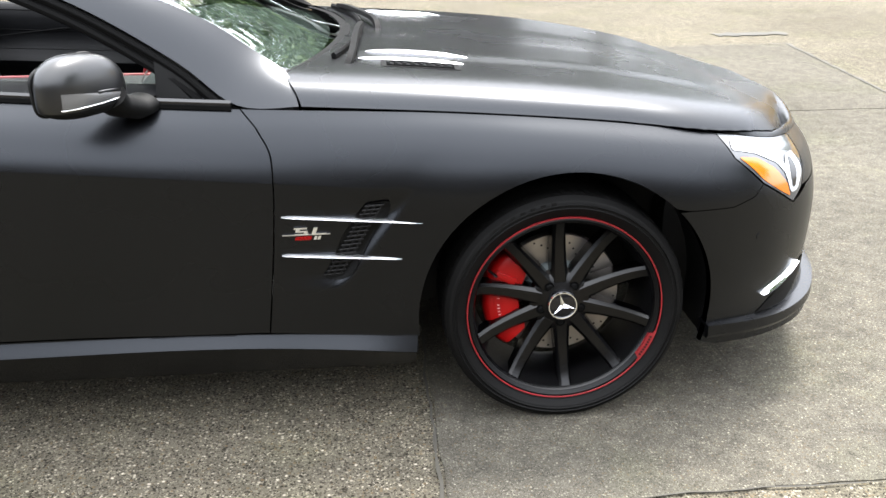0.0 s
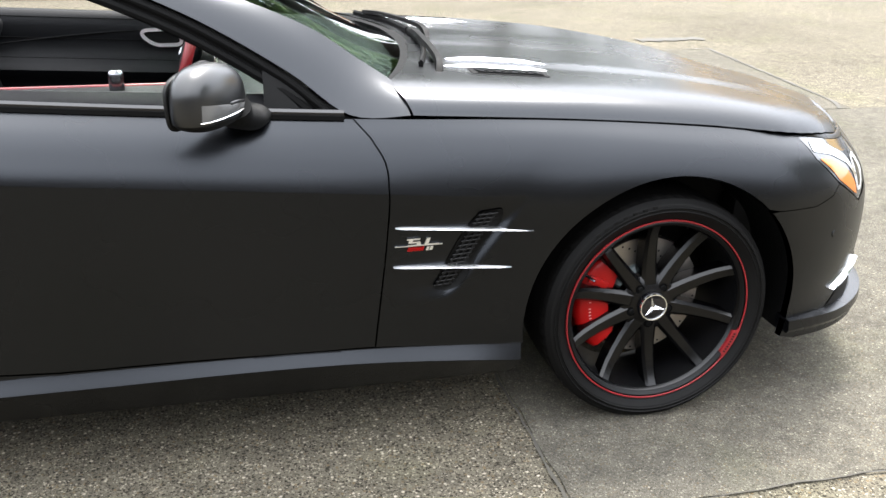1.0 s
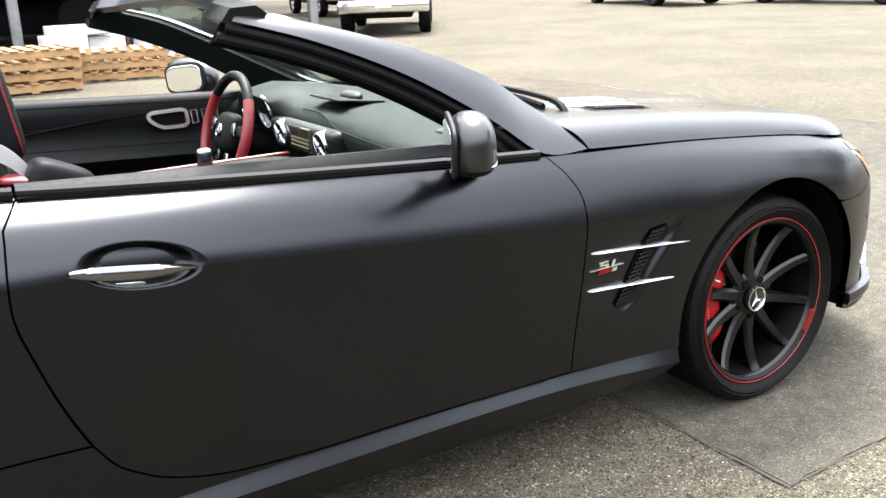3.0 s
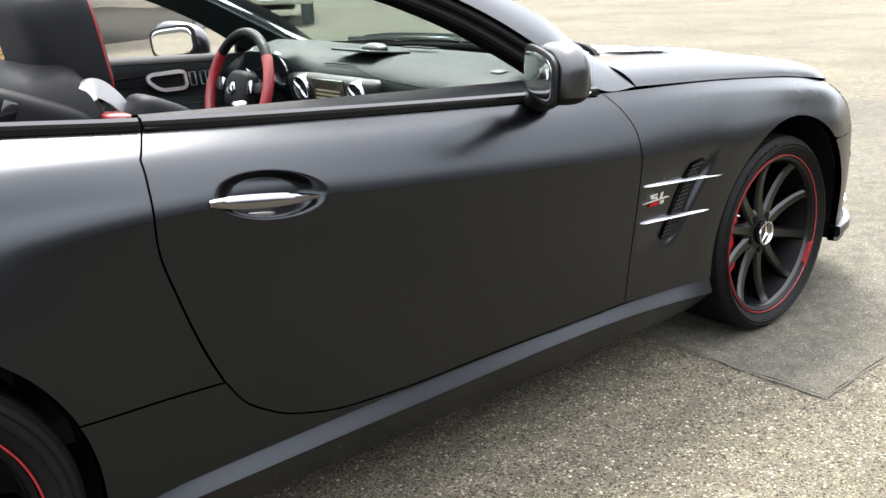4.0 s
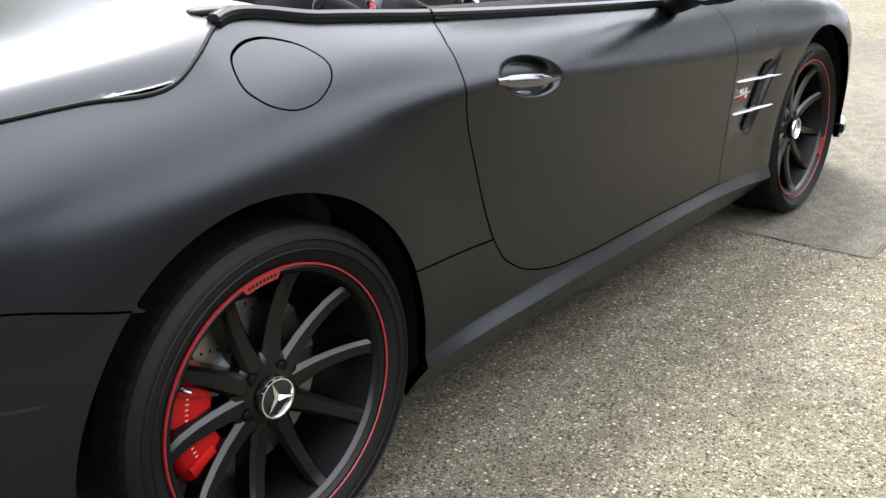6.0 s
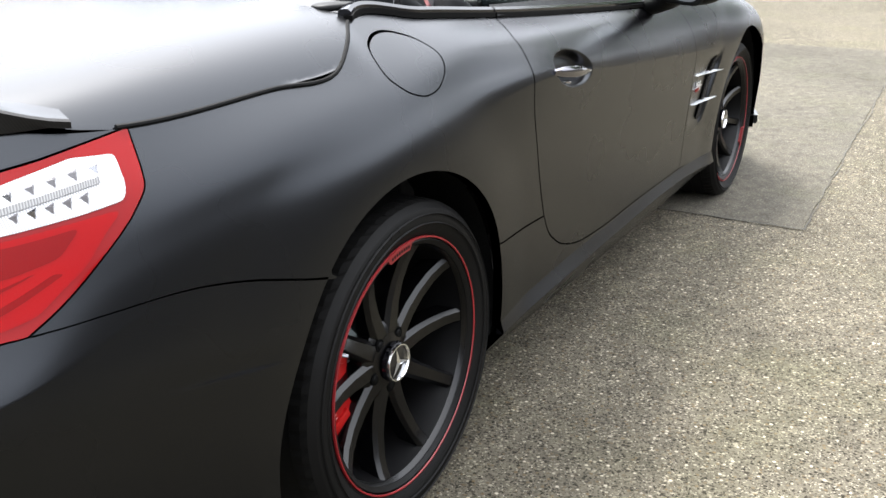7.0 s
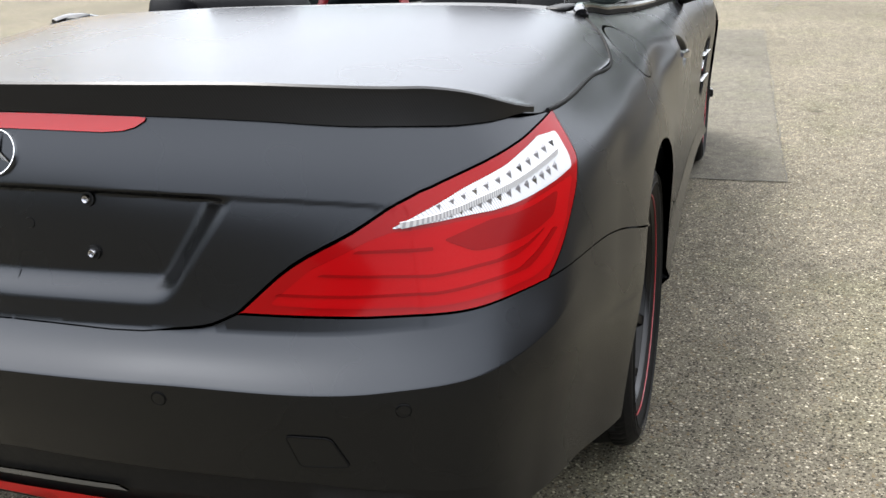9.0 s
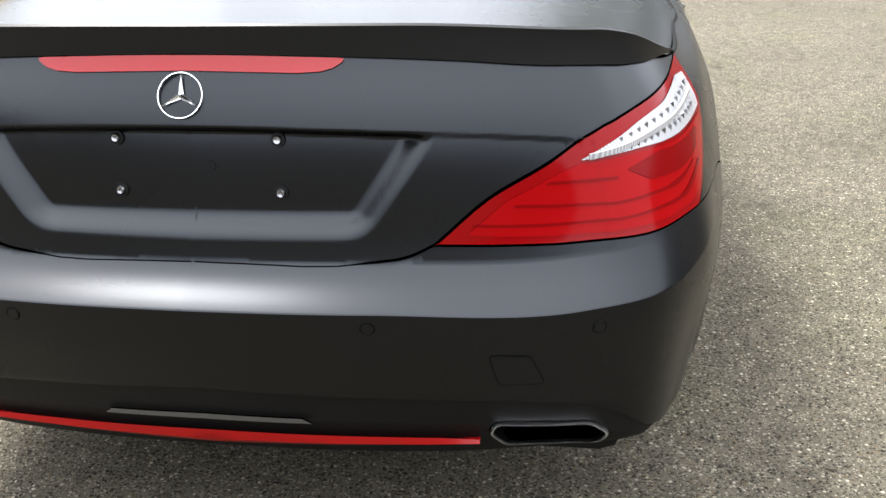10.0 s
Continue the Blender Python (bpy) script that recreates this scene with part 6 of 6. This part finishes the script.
post = thing("leaning_post", None, "thin grey steel prop on a foot plate")
tagged(post, category="post")
bm = bmesh.new()
add_sweep(bm, [(2.95, 15.2, .0), (2.55, 15.2, 2.6)], [(-.035, -.035), (-.035, .035), (.035, .035), (.035, -.035)])
part("prop", bm, STEEL, post)
bm = bmesh.new()
add_box(bm, (.34, .28, .03), pose(2.95, 15.2, .015), .004)
part("foot_plate", bm, STEEL, post)
chain = thing("hanging_chain", None, "rusty hanging chain of large links")
tagged(chain, category="chain")
link_mesh = None
for k in range(30):
    if link_mesh is None:
        bm = bmesh.new()
        loop = [(.028 * math.cos(a), .05 * math.sin(a)) for a in np.linspace(0, 2 * math.pi, 17)[:-1]]
        add_sweep(bm, [(a, 0, b) for a, b in loop], circle_ring(.009, 6), closed=True, up=(0, 1, 0))
        ob = part("chain_link", bm, RUST, chain)
        link_mesh = ob.data
    else:
        ob = new("chain_link", link_mesh)
        ob.parent = chain
    ob.matrix_basis = pose(2.05, 14.8, .0 + .05 + .082 * k, 0, 0, 90 * (k % 2))

# ---- parked vehicles ----
def truck_paint(name, c):
    return Nodes(name).set(Base_Color=c, Roughness=0.3, Coat_Weight=0.7, Coat_Roughness=0.05).m


def build_truck(color_name, color, label):
    """A pick-up along +x, its front at x = 2.7, standing on z = 0."""
    t = thing("pickup_truck", None, label)
    tagged(t, category="truck", group="trucks parked in the yard")
    body = truck_paint(color_name, color)
    side = [(2.62, .62), (2.66, .95), (2.55, 1.10), (1.25, 1.18), (.55, 1.78), (-.85, 1.80), (-1.0, 1.22), (-2.75, 1.20), (-2.78, .60)]
    wheel_x = (1.75, -1.75)
    low = [(-2.78, .60)]
    for cx in wheel_x[::-1]:
        low += arc(cx, .42, .50, 158, 22, 12)
    poly = side[:-1] + low + [(2.62, .60)]
    bm = bmesh.new()
    left = [bm.verts.new((x, .95 - .12 * max(0, (z - 1.2)) , z)) for x, z in poly]
    right = [bm.verts.new((x, -.95 + .12 * max(0, (z - 1.2)), z)) for x, z in poly]
    for k in range(len(poly)):
        j = (k + 1) % len(poly)
        bm.faces.new((left[k], left[j], right[j], right[k]))
    bm.faces.new(left[::-1])
    bm.faces.new(right)
    part("body", bm, body, t)
    for s in (-1, 1):
        bm = bmesh.new()
        add_box(bm, (1.15, .02, .44), pose(-.15, s * .905, 1.48, s * 7), .04)
        part("side_window", bm, GLOSS, t)
    bm = bmesh.new()
    add_box(bm, (.02, 1.5, .62), pose(.96, 0, 1.48, 0, -50, 0), .03)
    part("windscreen", bm, GLOSS, t)
    for x, nm in ((2.76, "front_bumper"), (-2.86, "rear_bumper")):
        bm = bmesh.new()
        add_box(bm, (.20, 1.95, .26), pose(x, 0, .62), .05, 3)
        part(nm, bm, CHROME, t, "chrome bumper")
    bm = bmesh.new()
    add_box(bm, (.02, .34, .13), pose(2.875, 0, .66), .004)
    part("number_plate", bm, WHITEMARK, t)
    bm = bmesh.new()
    add_box(bm, (.06, 1.2, .26), pose(2.66, 0, .90), .02)
    part("grille", bm, GRILLE, t)
    for s in (-1, 1):
        bm = bmesh.new()
        add_box(bm, (.06, .30, .20), pose(2.65, s * .78, .92), .03)
        part("headlamp", bm, CLEARLENS, t)
        for x in wheel_x:
            w = thing("wheel", t, "", pose(x, s * .86, .42, 0, 0, 0 if s < 0 else 180))
            bm = bmesh.new()
            add_lathe(bm, [(.25, -.10), (.36, -.135), (.41, -.11), (.42, 0), (.41, .11), (.36, .135), (.25, .10)], 40)
            part("tyre", bm, RUBBER, w)
            bm = bmesh.new()
            add_lathe(bm, [(0, -.06), (.07, -.07), (.10, -.05), (.20, -.06), (.25, -.10), (.25, .1)], 40)
            part("rim", bm, SATIN, w)
            for k in range(8):
                bm = bmesh.new()
                add_box(bm, (.13, .02, .045), Matrix.Rotation(radians(45 * k), 4, "Y") @ pose(.16, -.068, 0), .006, 1)
                part("rim_spoke", bm, CHROME, w)
    bm = bmesh.new()
    add_box(bm, (4.6, 1.2, .25), pose(0, 0, .48), .05)
    part("chassis", bm, BLACK, t)
    return t


white_truck = build_truck("white_truck_paint", (0.62, 0.62, 0.60), "white pickup truck with chrome bumpers parked across the yard")
white_truck.matrix_basis = pose(20.8, 20.85, 0, 0, 0, -105) @ Matrix.Scale(1.15, 4)
dark_truck = build_truck("dark_truck_paint", (0.03, 0.035, 0.04), "dark pickup truck with a chrome bumper parked facing the yard")
dark_truck.matrix_basis = pose(9.0, 17.6, 0, 0, 0, -122)
copy_thing(dark_truck, pose(22.8, 15.0, 0, 0, 0, -90) @ Matrix.Scale(1.15, 4))
copy_thing(white_truck, pose(33.5, 31.0, 0, 0, 0, -95))
copy_thing(dark_truck, pose(12.0, 27.0, 0, 0, 0, -100))
copy_thing(dark_truck, pose(38.0, 24.0, 0, 0, 0, -110))

# dark flatbed trailer behind the pallets
trailer = thing("flatbed_trailer", None, "dark steel flatbed trailer standing behind the pallets")
tagged(trailer, category="trailer")
bm = bmesh.new()
add_box(bm, (11, 2.4, .28), pose(-1.0, 22.5, 1.15), .03)
part("bed", bm, BLACK, trailer)
bm = bmesh.new()
add_box(bm, (11, .10, 2.3), pose(-1.0, 23.6, 2.35), .02)
add_box(bm, (11, .10, .9), pose(-1.0, 23.4, .56), .02)
part("headboard", bm, BLACK, trailer)
for x in (-5.0, -3.8, 2.6, 3.7):
    bm = bmesh.new()
    add_lathe(bm, [(.0, -.12), (.25, -.13), (.45, -.14), (.5, -.1), (.5, .1), (.45, .14)], 32, pose(x, 21.5, .5))
    part("trailer_wheel", bm, RUBBER, trailer)

# shed added over the trailer to keep light off the ground there
shed = thing("shade_shed", None, "added dark steel shed, flat roof and closed back, to shade the ground")
tagged(shed, category="shed")
bm = bmesh.new()
add_box(bm, (17, 17, .18), pose(-2.5, 22.5, 4.3, 2), .03)
part("roof", bm, BLACK, shed)
bm = bmesh.new()
add_box(bm, (16.6, .12, 3.9), pose(-2.5, 30.6, 2.05), .02)
part("back_wall", bm, BLACK, shed)
for x in (-10.6, -5.2, .2, 5.6):
    bm = bmesh.new()
    add_box(bm, (.16, .16, 3.85), pose(x, 14.6, 1.93), .01)
    part("post", bm, STEEL, shed)

# ---- yellow warehouse and trees, seen mirrored in the paint ----
YELLOW = plain("yellow_cladding", (0.55, 0.30, 0.02), 0.6, 0, 0.1, 20, 0.12)
house = thing("warehouse", None, "yellow clad warehouse with dark doors across the yard")
tagged(house, category="building")
bm = bmesh.new()
add_box(bm, (28, 8, 11.0), pose(47, 53, 5.5, 0, 0, -42), .1)
part("wall", bm, YELLOW, house)
bm = bmesh.new()
add_box(bm, (29, 9, .5), pose(47, 53, 11.25, 0, 0, -42), .1)
part("roof", bm, TARP, house)
for k in range(4):
    bm = bmesh.new()
    add_box(bm, (3.6, .2, 3.6), pose(47, 53, 0, 0, 0, -42) @ pose(-10 + 6.6 * k, -4.05, 1.8), .05)
    part("roller_door", bm, BLACK, house)


def build_tree(seed, height):
    rnd = random.Random(seed)
    t = thing("tree", None, "tall leafy green tree at the edge of the yard")
    tagged(t, category="tree", group="trees round the yard")
    bark = bpy.data.materials.get("bark") or plain("bark", (0.09, 0.065, 0.045), 0.9, 0, 0.6, 40, 0.3)
    bm = bmesh.new()
    top = Vector((rnd.uniform(-.4, .4), rnd.uniform(-.4, .4), height * .75))
    pts = bezier([(0, 0, -.05), (.1, .05, height * .25), (top.x * .5, top.y, height * .5), top], 5)
    add_sweep(bm, pts, [circle_ring(.24 * (1 - .85 * i / (len(pts) - 1)) + .02, 9) for i in range(len(pts))], up=(0, 1, .01))
    tips = []
    for k in range(13):
        f = .28 + .68 * k / 12
        p = pts[min(len(pts) - 1, int(f * (len(pts) - 1)))]
        a = k * 2.4 + rnd.uniform(-.4, .4)
        ln = height * .30 * (1.15 - f * .6)
        e = p + Vector((ln * math.cos(a), ln * math.sin(a), ln * .55))
        mid = p.lerp(e, .5) + Vector((0, 0, ln * .08))
        add_sweep(bm, [p, mid, e], [circle_ring(r, 6) for r in (.075 * (1.2 - f * .6), .05, .015)], up=(.01, .02, 1))
        tips += [mid, e, p.lerp(e, .75)]
    part("trunk", bm, bark, t)
    leaf = bpy.data.materials.get("foliage")
    if leaf is None:
        n = Nodes("foliage")
        info = n.t.nodes.new("ShaderNodeNewGeometry")
        n.link(n.ramp(info.outputs["Random Per Island"], (0.0, (0.025, 0.055, 0.012)), (0.6, (0.055, 0.105, 0.022)), (1.0, (0.11, 0.16, 0.04))), n.b.inputs["Base Color"])
        n.set(Roughness=0.5)
        leaf = n.m
    verts, faces = [], []
    for c in tips:
        r = height * rnd.uniform(.07, .125)
        for _ in range(150):
            d = Vector((rnd.gauss(0, 1), rnd.gauss(0, 1), rnd.gauss(0, .8)))
            q = c + d * r * .62
            n1 = Vector((rnd.uniform(-1, 1), rnd.uniform(-1, 1), rnd.uniform(-.3, 1))).normalized()
            u1 = n1.orthogonal().normalized()
            v1 = n1.cross(u1)
            w, h = rnd.uniform(.06, .13), rnd.uniform(.12, .24)
            k = len(verts)
            verts += [q - u1 * h, q + v1 * w + n1 * .02, q + u1 * h, q - v1 * w + n1 * .02]
            faces.append((k, k + 1, k + 2, k + 3))
    mesh_object("crown", verts, faces, leaf, t, smooth_all=False)
    return t


tree_a, tree_b = build_tree(1, 12.5), build_tree(2, 10.5)
tree_a.matrix_basis = pose(-3, 35, 0, 0, 0, 0) @ Matrix.Scale(2.0, 4)
tree_b.matrix_basis = pose(5, 38, 0, 0, 0, 40) @ Matrix.Scale(2.2, 4)
for i, (x, y, k) in enumerate(((-11, 35, 1.9), (-19, 29, 1.1), (13, 42, 2.2), (-26, 30, 1.1), (-33, 22, 1.2), (38, 70, 1.9), (48, 67, 2.0), (57, 60, 1.9), (64, 52, 1.9), (29, 72, 1.7), (68, 62, 2.0), (33, -5, 1.5), (36, -13, 1.7))):
    copy_thing(tree_a if i % 2 else tree_b, pose(x, y, 0, 0, 0, 67 * i) @ Matrix.Scale(k / (2.0 if i % 2 else 2.2), 4))

# unseen walls added behind the camera's way, to darken what the paint mirrors
WALL = plain("dark_render", (0.055, 0.052, 0.047), 0.9, 0, 0.3, 30, 0.2)
for name, size, at in (("added_wall_south", (66, .4, 3.1), (6, -9.5, 1.55)), ("added_wall_west", (.4, 54, 2.2), (-24, 9, 1.1))):
    bm = bmesh.new()
    add_box(bm, size, pose(*at), .05)
    tagged(part(name, bm, WALL), "plain dark rendered wall added to darken the car's reflections", "wall", kind="structure")
